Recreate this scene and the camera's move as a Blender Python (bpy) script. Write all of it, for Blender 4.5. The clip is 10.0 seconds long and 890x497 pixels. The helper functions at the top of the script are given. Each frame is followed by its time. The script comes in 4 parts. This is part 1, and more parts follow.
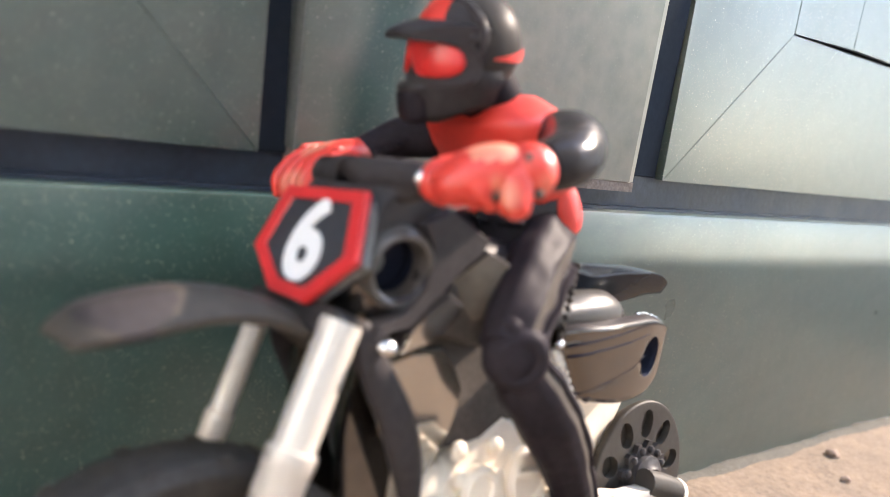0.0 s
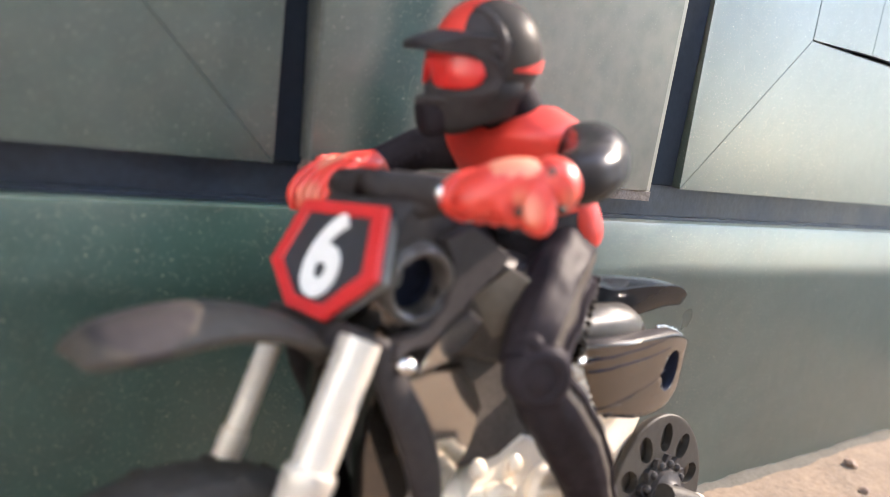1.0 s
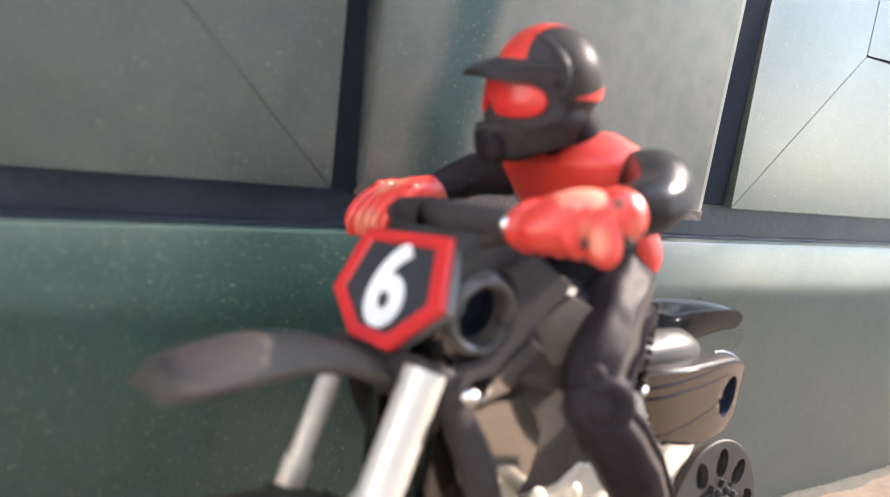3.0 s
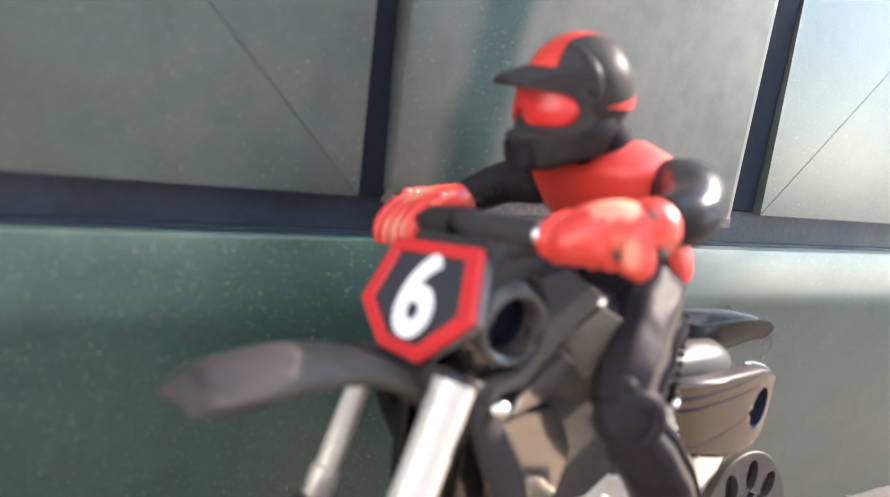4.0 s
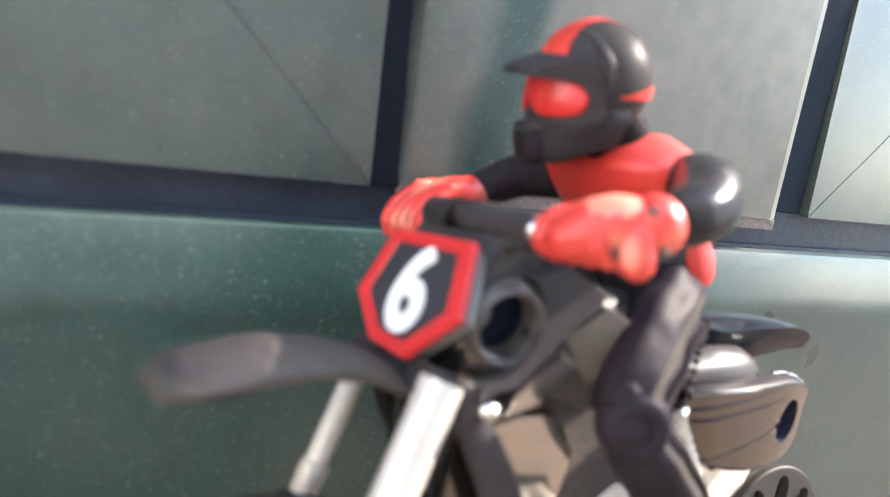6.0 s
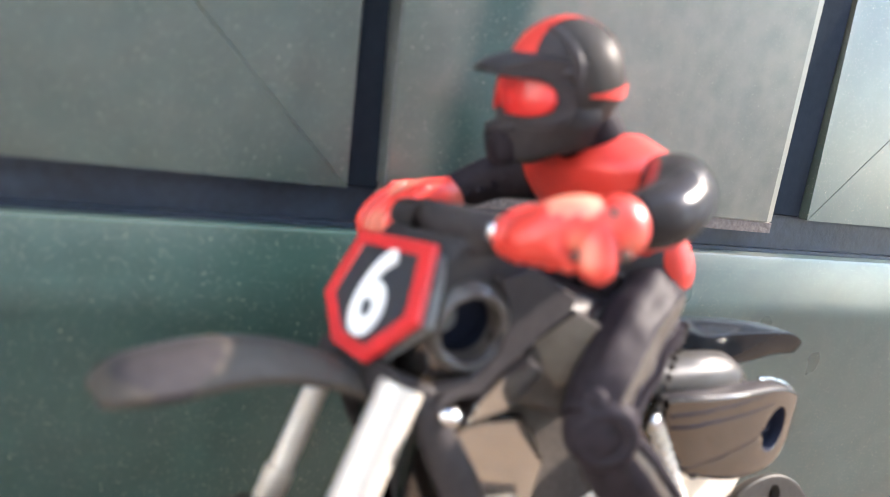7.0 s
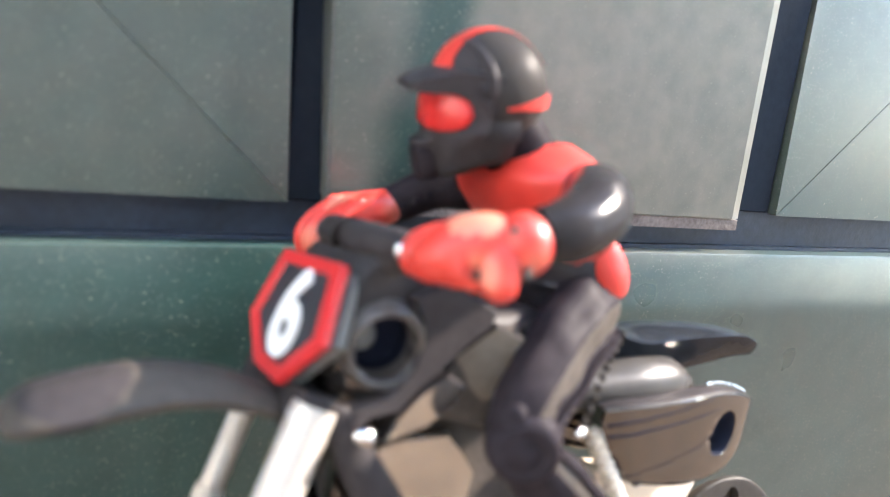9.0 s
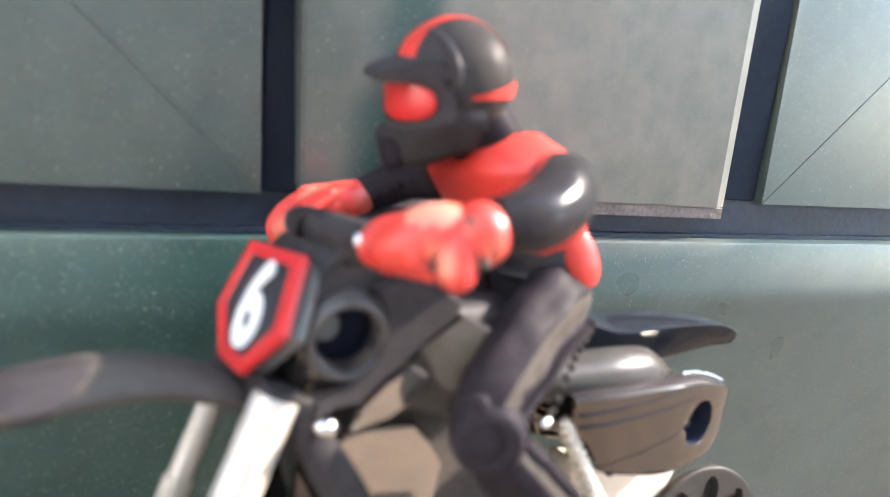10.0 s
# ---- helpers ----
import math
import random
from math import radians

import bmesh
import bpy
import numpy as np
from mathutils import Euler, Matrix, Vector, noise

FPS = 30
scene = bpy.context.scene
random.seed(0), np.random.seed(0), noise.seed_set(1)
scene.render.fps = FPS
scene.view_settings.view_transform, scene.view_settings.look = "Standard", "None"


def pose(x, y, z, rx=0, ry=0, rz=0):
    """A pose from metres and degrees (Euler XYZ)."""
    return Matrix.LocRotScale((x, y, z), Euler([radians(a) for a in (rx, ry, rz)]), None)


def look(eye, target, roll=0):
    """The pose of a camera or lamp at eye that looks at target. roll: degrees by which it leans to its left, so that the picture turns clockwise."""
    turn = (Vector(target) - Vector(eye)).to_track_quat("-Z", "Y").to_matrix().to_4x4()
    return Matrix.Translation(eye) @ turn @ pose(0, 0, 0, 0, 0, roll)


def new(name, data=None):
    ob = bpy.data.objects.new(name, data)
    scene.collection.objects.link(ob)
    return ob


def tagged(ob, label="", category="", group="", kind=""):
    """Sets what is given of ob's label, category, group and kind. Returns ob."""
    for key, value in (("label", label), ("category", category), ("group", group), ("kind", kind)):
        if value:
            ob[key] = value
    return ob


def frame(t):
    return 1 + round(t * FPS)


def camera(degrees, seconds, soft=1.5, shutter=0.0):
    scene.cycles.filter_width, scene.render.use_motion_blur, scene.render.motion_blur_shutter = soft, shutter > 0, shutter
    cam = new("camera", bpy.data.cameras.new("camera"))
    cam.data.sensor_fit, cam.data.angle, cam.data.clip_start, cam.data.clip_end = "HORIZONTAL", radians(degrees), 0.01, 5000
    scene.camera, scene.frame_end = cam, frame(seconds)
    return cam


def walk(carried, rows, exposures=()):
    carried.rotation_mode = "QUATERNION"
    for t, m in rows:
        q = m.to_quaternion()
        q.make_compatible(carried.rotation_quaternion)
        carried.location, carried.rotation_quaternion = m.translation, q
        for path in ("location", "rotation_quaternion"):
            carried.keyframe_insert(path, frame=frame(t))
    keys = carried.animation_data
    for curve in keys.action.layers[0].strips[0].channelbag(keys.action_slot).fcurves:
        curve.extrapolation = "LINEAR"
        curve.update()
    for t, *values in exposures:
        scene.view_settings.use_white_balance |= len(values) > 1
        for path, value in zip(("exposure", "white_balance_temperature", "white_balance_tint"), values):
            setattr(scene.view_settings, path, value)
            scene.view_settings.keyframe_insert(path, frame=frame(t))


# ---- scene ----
cam = camera(56.0, 10.0, soft=0.8)
cam.data.dof.use_dof, cam.data.dof.focus_distance, cam.data.dof.aperture_fstop = True, 0.29, 10.0
PATH = [
    (0, (-0.10053, -0.19009, 0.16546), (0.54596, 0.54449, -0.04057), 11.08),
    (0.5, (-0.10055, -0.18671, 0.16652), (0.54210, 0.55203, -0.03663), 11.03),
    (1, (-0.10021, -0.18571, 0.16676), (0.53833, 0.55613, -0.03803), 10.95),
    (1.5, (-0.10073, -0.18409, 0.16704), (0.52965, 0.56312, -0.04344), 10.96),
    (2, (-0.10151, -0.18284, 0.16695), (0.52054, 0.57002, -0.04811), 10.84),
    (2.5, (-0.10341, -0.18233, 0.16827), (0.51184, 0.57818, -0.03928), 10.66),
    (4, (-0.10546, -0.17857, 0.17086), (0.48270, 0.60351, -0.03510), 10.58),
    (4.5, (-0.10253, -0.17843, 0.17067), (0.47100, 0.61277, -0.04158), 10.60),
    (5, (-0.09906, -0.17960, 0.17135), (0.45532, 0.62475, -0.04235), 10.72),
    (6.5, (-0.08602, -0.18151, 0.17153), (0.42559, 0.64665, -0.05738), 11.37),
    (7, (-0.08053, -0.18344, 0.17245), (0.41978, 0.65244, -0.05337), 11.02),
    (7.5, (-0.07718, -0.18482, 0.17417), (0.41701, 0.65440, -0.05271), 10.36),
    (8, (-0.07300, -0.18615, 0.17706), (0.41540, 0.65525, -0.05428), 9.81),
    (8.5, (-0.06972, -0.18757, 0.17877), (0.41516, 0.65344, -0.06123), 9.46),
    (9, (-0.06399, -0.19072, 0.18029), (0.41382, 0.65404, -0.06069), 9.18),
    (9.5, (-0.06094, -0.19176, 0.18075), (0.41486, 0.65344, -0.06268), 9.03),
    (10, (-0.05643, -0.19391, 0.18142), (0.41213, 0.65226, -0.07242), 8.73),
]
walk(cam, [(t, look(eye, target, roll)) for t, eye, target, roll in PATH], exposures=[(0.0, 3.90, 7000.0, 17.0), (2.5, 3.96, 6950.0, 17.0), (4.0, 4.13, 6750.0, 16.0), (10.0, 4.26, 6550.0, 14.0)])


# ---- world, sun ----
world = bpy.data.worlds.new("sky")
scene.world = world
world.use_nodes = True
wn = world.node_tree
sky = wn.nodes.new("ShaderNodeTexSky")
sky.sky_type = "NISHITA"
sky.sun_disc = False
sky.dust_density = 0.2
SUN = Vector((0.83, -0.05, 0.55)).normalized()
sky.sun_elevation = math.asin(SUN.z)
sky.sun_rotation = math.atan2(SUN.x, SUN.y)
wn.links.new(sky.outputs[0], wn.nodes["Background"].inputs["Color"])
wn.nodes["Background"].inputs["Strength"].default_value = 0.135
lamp = bpy.data.lights.new("sun", "SUN")
lamp.energy, lamp.angle, lamp.color = 1.0, radians(0.6), (1.0, 0.90, 0.78)
sun = new("sun", lamp)
sun.matrix_world = look(SUN * 3, (0, 0, 0))


# ---- materials ----
def material(name, color, rough=0.4, metal=0.0, ior=1.5, vary=0.12, scale=60.0, bump=0.0, bump_scale=400.0, rough_vary=0.1):
    """A principled material with colour variation at two scales, uneven gloss and a fine relief."""
    m = bpy.data.materials.new(name)
    m.use_nodes = True
    nt = m.node_tree
    b = nt.nodes["Principled BSDF"]
    geo = nt.nodes.new("ShaderNodeTexCoord")
    big, small = nt.nodes.new("ShaderNodeTexNoise"), nt.nodes.new("ShaderNodeTexNoise")
    for n, s in ((big, scale), (small, scale * 9)):
        n.inputs["Scale"].default_value, n.inputs["Detail"].default_value = s, 4.0
        nt.links.new(geo.outputs["Object"], n.inputs["Vector"])
    add = nt.nodes.new("ShaderNodeMath")
    add.operation = "ADD"
    nt.links.new(big.outputs["Fac"], add.inputs[0])
    nt.links.new(small.outputs["Fac"], add.inputs[1])
    ramp = nt.nodes.new("ShaderNodeMapRange")
    ramp.inputs["From Min"].default_value, ramp.inputs["From Max"].default_value = 0.6, 1.4
    ramp.inputs["To Min"].default_value, ramp.inputs["To Max"].default_value = 1 - vary, 1 + vary
    nt.links.new(add.outputs[0], ramp.inputs["Value"])
    mul = nt.nodes.new("ShaderNodeVectorMath")
    mul.operation = "SCALE"
    mul.inputs[0].default_value = color
    nt.links.new(ramp.outputs[0], mul.inputs["Scale"])
    nt.links.new(mul.outputs[0], b.inputs["Base Color"])
    rr = nt.nodes.new("ShaderNodeMapRange")
    rr.inputs["From Min"].default_value, rr.inputs["From Max"].default_value = 0.3, 0.7
    rr.inputs["To Min"].default_value, rr.inputs["To Max"].default_value = max(0.02, rough - rough_vary), rough + rough_vary
    nt.links.new(big.outputs["Fac"], rr.inputs["Value"])
    nt.links.new(rr.outputs[0], b.inputs["Roughness"])
    b.inputs["Metallic"].default_value, b.inputs["IOR"].default_value = metal, ior
    if bump:
        bn, bt = nt.nodes.new("ShaderNodeBump"), nt.nodes.new("ShaderNodeTexNoise")
        bt.inputs["Scale"].default_value, bt.inputs["Detail"].default_value = bump_scale, 5.0
        nt.links.new(geo.outputs["Object"], bt.inputs["Vector"])
        bn.inputs["Strength"].default_value, bn.inputs["Distance"].default_value = bump, 0.001
        nt.links.new(bt.outputs["Fac"], bn.inputs["Height"])
        nt.links.new(bn.outputs[0], b.inputs["Normal"])
    return m


def dusty(m, amount=0.75, scale=430.0, size=0.15, share=0.42, tint=(0.60, 0.54, 0.46)):
    """Lays sparse pale specks of dust over a material."""
    nt = m.node_tree
    b = nt.nodes["Principled BSDF"]
    base = b.inputs["Base Color"].links[0].from_socket
    geo = nt.nodes.new("ShaderNodeTexCoord")
    vor = nt.nodes.new("ShaderNodeTexVoronoi")
    vor.inputs["Scale"].default_value = scale
    nt.links.new(geo.outputs["Object"], vor.inputs["Vector"])
    near = nt.nodes.new("ShaderNodeMapRange")
    near.inputs["From Min"].default_value, near.inputs["From Max"].default_value = size, size * 0.5
    nt.links.new(vor.outputs["Distance"], near.inputs["Value"])
    sep = nt.nodes.new("ShaderNodeSeparateColor")
    nt.links.new(vor.outputs["Color"], sep.inputs[0])
    gate = nt.nodes.new("ShaderNodeMapRange")
    gate.inputs["From Min"].default_value, gate.inputs["From Max"].default_value = 1 - share, 1.0
    nt.links.new(sep.outputs[0], gate.inputs["Value"])
    both = nt.nodes.new("ShaderNodeMath")
    both.operation = "MULTIPLY"
    nt.links.new(near.outputs[0], both.inputs[0])
    nt.links.new(gate.outputs[0], both.inputs[1])
    amt = nt.nodes.new("ShaderNodeMath")
    amt.operation = "MULTIPLY"
    amt.inputs[1].default_value = amount
    nt.links.new(both.outputs[0], amt.inputs[0])
    mix = nt.nodes.new("ShaderNodeMix")
    mix.data_type = "RGBA"
    nt.links.new(amt.outputs[0], mix.inputs["Factor"])
    nt.links.new(base, mix.inputs["A"])
    mix.inputs["B"].default_value = (*tint, 1)
    nt.links.new(mix.outputs["Result"], b.inputs["Base Color"])
    return m


def shade_tint(m, tint=(0.226, 0.213, 0.178), most=0.54):
    """A thin uneven tint of pale dust with shade painted in: left off in an upright band and a patch low on the wall.
    """
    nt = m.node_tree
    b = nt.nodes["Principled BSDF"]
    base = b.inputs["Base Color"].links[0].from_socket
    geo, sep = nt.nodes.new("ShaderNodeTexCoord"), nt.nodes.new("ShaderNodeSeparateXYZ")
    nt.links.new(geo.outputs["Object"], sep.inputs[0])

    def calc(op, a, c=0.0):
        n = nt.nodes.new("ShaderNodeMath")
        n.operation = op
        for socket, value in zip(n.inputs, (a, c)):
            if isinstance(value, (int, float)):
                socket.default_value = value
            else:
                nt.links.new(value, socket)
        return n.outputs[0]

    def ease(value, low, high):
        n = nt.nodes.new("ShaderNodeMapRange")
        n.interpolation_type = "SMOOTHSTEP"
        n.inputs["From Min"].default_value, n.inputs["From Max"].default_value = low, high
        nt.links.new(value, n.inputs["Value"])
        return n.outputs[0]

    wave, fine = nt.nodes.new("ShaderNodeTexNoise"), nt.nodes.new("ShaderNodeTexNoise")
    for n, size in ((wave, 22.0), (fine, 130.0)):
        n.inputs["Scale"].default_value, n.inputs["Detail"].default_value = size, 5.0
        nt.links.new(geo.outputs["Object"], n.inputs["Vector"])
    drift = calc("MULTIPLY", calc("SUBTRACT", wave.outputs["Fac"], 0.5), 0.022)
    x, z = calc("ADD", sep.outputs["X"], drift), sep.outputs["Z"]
    # painted shade behind the rider's head: an upright band without the pale tint
    shade_band = ease(calc("ABSOLUTE", calc("SUBTRACT", x, 0.0285)), 0.003, 0.012)
    # painted shade behind the bike: a soft ellipse low on the wall
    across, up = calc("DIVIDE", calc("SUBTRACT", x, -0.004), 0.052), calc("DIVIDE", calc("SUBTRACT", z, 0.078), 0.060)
    shade_patch = ease(calc("ADD", calc("MULTIPLY", across, across), calc("MULTIPLY", up, up)), 0.45, 1.45)
    paleness = calc("MULTIPLY", calc("MULTIPLY", calc("MULTIPLY", shade_band, shade_patch), calc("ADD", calc("MULTIPLY", ease(z, 0.118, 0.137), 0.90), 0.10)), calc("ADD", calc("MULTIPLY", fine.outputs["Fac"], 0.9), 0.5))
    # paler centre panel, darker left and right: the wall's reflections put into colour
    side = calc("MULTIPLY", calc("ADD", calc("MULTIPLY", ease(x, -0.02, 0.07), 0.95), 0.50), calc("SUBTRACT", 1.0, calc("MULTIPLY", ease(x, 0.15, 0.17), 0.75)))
    # painted sheen on the right of the lower panel
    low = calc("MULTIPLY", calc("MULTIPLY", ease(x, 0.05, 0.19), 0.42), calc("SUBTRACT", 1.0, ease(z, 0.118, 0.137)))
    paleness = calc("MAXIMUM", calc("MULTIPLY", paleness, side), calc("MULTIPLY", low, calc("ADD", fine.outputs["Fac"], 0.5)))
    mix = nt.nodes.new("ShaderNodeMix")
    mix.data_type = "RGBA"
    nt.links.new(calc("MULTIPLY", paleness, most), mix.inputs["Factor"])
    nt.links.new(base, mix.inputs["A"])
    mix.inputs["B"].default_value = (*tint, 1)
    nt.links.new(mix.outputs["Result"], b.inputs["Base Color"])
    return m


GREEN = material("green_enamel", (0.021, 0.054, 0.048), rough=0.31, ior=1.62, vary=0.25, scale=14, bump=0.02, bump_scale=900, rough_vary=0.04)
dusty(GREEN, 0.85, 520.0, 0.13, 0.75)
dusty(GREEN, 0.50, 1300.0, 0.25, 0.65)
dusty(GREEN, 0.45, 2600.0, 0.22, 0.5)
shade_tint(GREEN)
STRIP = material("blue_black_strip", (0.024, 0.031, 0.042), rough=0.7, ior=1.08, vary=0.12, scale=40, bump=0.1)
CHANNEL = material("slate_channel_paint", (0.028, 0.038, 0.056), rough=0.45, ior=1.42, vary=0.3, scale=50, bump=0.15)
WORN = material("worn_brown_edge", (0.17, 0.14, 0.125), rough=0.7, vary=0.6, scale=90, bump=0.5)
EDGE = material("pale_edge_highlight", (0.11, 0.12, 0.11), rough=0.4, vary=0.4, scale=120)
SEAM = material("dark_seam", (0.02, 0.022, 0.022), rough=0.7)
BLACK = material("gloss_black_plastic", (0.032, 0.030, 0.033), rough=0.05, ior=1.30, vary=0.3, rough_vary=0.02, bump=0.10, bump_scale=90)
CHROME = material("black_chrome_plastic", (0.165, 0.150, 0.135), rough=0.03, metal=0.9, vary=0.12, scale=40, rough_vary=0.01, bump=0.03, bump_scale=60)
SMOKE = material("smoked_chrome_plastic", (0.130, 0.118, 0.108), rough=0.03, metal=0.9, vary=0.15, scale=40, rough_vary=0.01, bump=0.03, bump_scale=70)
MIRROR = material("smoky_mirror_plastic", (0.48, 0.455, 0.415), rough=0.12, metal=0.9, vary=0.12, scale=40, rough_vary=0.03, bump=0.15, bump_scale=60)
RUBBER = material("black_rubber", (0.046, 0.041, 0.037), rough=0.6, ior=1.25, vary=0.4, bump=0.2)
RED = material("red_plastic", (0.64, 0.047, 0.033), rough=0.36, vary=0.10, scale=50, bump=0.05, bump_scale=500)
GLOVE = material("worn_red_paint", (0.64, 0.050, 0.035), rough=0.34, vary=0.18, scale=90, bump=0.12, bump_scale=260)
dusty(GLOVE, 0.50, 120.0, 0.62, 0.55, tint=(0.72, 0.42, 0.26))
RING = material("scuffed_brown_black_plastic", (0.075, 0.066, 0.058), rough=0.36, vary=0.3, scale=70, bump=0.2, bump_scale=200)
GOGGLE = material("red_goggle_paint", (0.62, 0.030, 0.027), rough=0.3, vary=0.08)
PLATE_RED = material("red_plate_paint", (0.62, 0.028, 0.03), rough=0.4, vary=0.08)
PLATE_BLACK = material("black_plate_paint", (0.036, 0.037, 0.043), rough=0.42, vary=0.2)
WHITE = material("white_print", (0.80, 0.79, 0.76), rough=0.5, vary=0.05)
CREAM = material("cream_plastic", (0.80, 0.70, 0.57), rough=0.4, vary=0.06, scale=50, bump=0.08)
SILVER = material("silver_painted_plastic", (0.62, 0.565, 0.49), rough=0.33, metal=0.25, vary=0.07)
STEEL = material("bright_steel", (0.75, 0.75, 0.75), rough=0.12, metal=1.0, vary=0.05)
FENDER = material("brownish_black_plastic", (0.074, 0.063, 0.053), rough=0.45, ior=1.15, vary=0.3, scale=45, bump=0.1)
GREY = material("grey_brown_plastic", (0.048, 0.043, 0.038), rough=0.5, ior=1.2, vary=0.15, bump=0.08)
DARK = material("matt_dark_plastic", (0.044, 0.040, 0.040), rough=0.45, ior=1.2, vary=0.3, bump=0.2)
BOSS = material("pale_grey_plastic", (0.17, 0.175, 0.165), rough=0.4, vary=0.15)
SUIT = material("black_moulded_suit", (0.025, 0.021, 0.024), rough=0.44, ior=1.08, vary=0.3, rough_vary=0.03, bump=0.06, bump_scale=110)
PITCH = material("satin_black_plastic", (0.042, 0.037, 0.037), rough=0.40, ior=1.16, vary=0.3)
HOLE = material("dark_blue_black_opening", (0.018, 0.021, 0.034), rough=0.7, ior=1.06)
SAND = material("dry_sandy_soil", (0.172, 0.128, 0.093), rough=0.95, ior=1.3, vary=0.35, scale=35, bump=0.9, bump_scale=330)
SHELL = material("smoked_gloss_shell", (0.048, 0.043, 0.039), rough=0.42, ior=1.1, vary=0.15, scale=40, rough_vary=0.03, bump=0.08, bump_scale=70)
TAN = material("pale_tan_red_paint", (0.72, 0.25, 0.155), rough=0.42, vary=0.14, scale=120, bump=0.1, bump_scale=300)
TAIL = material("deep_black_gloss_plastic", (0.016, 0.019, 0.024), rough=0.12, ior=1.12, vary=0.25, rough_vary=0.04, bump=0.08, bump_scale=70)
BROWN = material("brown_black_plastic", (0.080, 0.069, 0.060), rough=0.45, ior=1.12, vary=0.35, scale=90, bump=0.15, bump_scale=160)
FACET = material("smoky_grey_brown_plastic", (0.165, 0.143, 0.117), rough=0.25, ior=1.35, vary=0.2, scale=50, bump=0.06, bump_scale=120)
DOME = material("satin_grey_brown_plastic", (0.058, 0.053, 0.048), rough=0.34, ior=1.25, vary=0.15, scale=50, bump=0.06, bump_scale=120)
SLEEVE = material("satin_black_sleeve", (0.028, 0.025, 0.025), rough=0.20, ior=1.18, vary=0.25, rough_vary=0.04, bump=0.1)
HELMET = material("satin_charcoal_plastic", (0.048, 0.043, 0.044), rough=0.36, ior=1.12, vary=0.2, rough_vary=0.03, bump=0.06)
PLASTER = material("pale_beige_render", (0.80, 0.775, 0.725), rough=0.9, vary=0.15, scale=3, bump=0.3, bump_scale=90)
BUFF = material("grey_brown_render", (0.58, 0.55, 0.49), rough=0.9, vary=0.15, scale=3, bump=0.3, bump_scale=90)
DUST = material("pale_dust", (0.085, 0.078, 0.064), rough=0.95, ior=1.3, vary=0.3, scale=60, bump=0.6, bump_scale=500)
STONE = material("brown_pebble", (0.24, 0.165, 0.12), rough=0.85, vary=0.3, scale=90, bump=0.4)


# ---- building helpers ----
MM = 0.001


def link(name, bm, mats, parent=None, label="", smooth=True, unit=MM, sharp=40.0):
    """One mesh object out of a bmesh whose lengths are in millimetres."""
    bmesh.ops.recalc_face_normals(bm, faces=bm.faces)
    me = bpy.data.meshes.new(name)
    bm.to_mesh(me)
    bm.free()
    me.transform(Matrix.Scale(unit, 4))
    for m in mats if isinstance(mats, (list, tuple)) else [mats]:
        me.materials.append(m)
    if smooth:
        me.polygons.foreach_set("use_smooth", [True] * len(me.polygons))
        me.set_sharp_from_angle(angle=radians(sharp))
    ob = new(name, me)
    if parent is not None:
        ob.parent = parent
    if label:
        tagged(ob, label)
    return ob


part = link


def ring_faces(bm, loops, closed=True, caps=True):
    """Bridges loops of vertices with quads."""
    n = len(loops[0])
    for a, b in zip(loops, loops[1:]):
        for i in range(n if closed else n - 1):
            j = (i + 1) % n
            bm.faces.new((a[i], a[j], b[j], b[i]))
    if caps:
        bm.faces.new(loops[0])
        bm.faces.new(loops[-1])


def spline(points, steps=5):
    """A Catmull-Rom curve through points of any dimension."""
    p = [np.array(q, float) for q in points]
    p = [2 * p[0] - p[1]] + p + [2 * p[-1] - p[-2]]
    out = []
    for i in range(1, len(p) - 2):
        for k in range(steps):
            t = k / steps
            a, b, c, d = p[i - 1:i + 3]
            out.append(0.5 * (2 * b + (c - a) * t + (2 * a - 5 * b + 4 * c - d) * t * t + (3 * b - a - 3 * c + d) * t ** 3))
    return out + [p[-2]]


def tube(bm, rows, seg=14, steps=4, flat=1.0, round_ends=True, side=(0, 1, 0)):
    """A tube through rows of (x, y, z, radius). flat: its width along `side` over its other width."""
    pts = spline(rows, steps)
    loops = []
    n = len(pts)
    for i, q in enumerate(pts):
        c, r = Vector(q[:3]), max(q[3], 0.05)
        d = (Vector(pts[min(i + 1, n - 1)][:3]) - Vector(pts[max(i - 1, 0)][:3])).normalized()
        u = Vector(side) - d * d.dot(Vector(side))
        u = u.normalized() if u.length > 1e-3 else d.orthogonal().normalized()
        v = d.cross(u)
        rings = [(0.0, 1.0)]
        if round_ends and i == 0:
            rings = [(-0.75, 0.25), (-0.6, 0.6), (-0.3, 0.88), (0, 1)]
        if round_ends and i == n - 1:
            rings = [(0, 1), (0.3, 0.88), (0.6, 0.6), (0.75, 0.25)]
        for off, k in rings:
            loops.append([bm.verts.new(c + d * off * r + (u * math.cos(a) * flat + v * math.sin(a)) * r * k) for a in (2 * math.pi * j / seg for j in range(seg))])
    ring_faces(bm, loops)


def blob(bm, centre, radii, turn=(0, 0, 0), seg=20, rows=12, power=1.0):
    """An ellipsoid, squarer for a power below 1."""
    m = pose(*centre, *turn)
    f = lambda a: math.copysign(abs(a) ** power, a)
    loops = []
    for i in range(1, rows):
        p = math.pi * i / rows
        loops.append([bm.verts.new(m @ Vector((radii[0] * f(math.sin(p)) * f(math.cos(a)), radii[1] * f(math.sin(p)) * f(math.sin(a)), radii[2] * f(math.cos(p))))) for a in (2 * math.pi * j / seg for j in range(seg))])
    ring_faces(bm, loops)


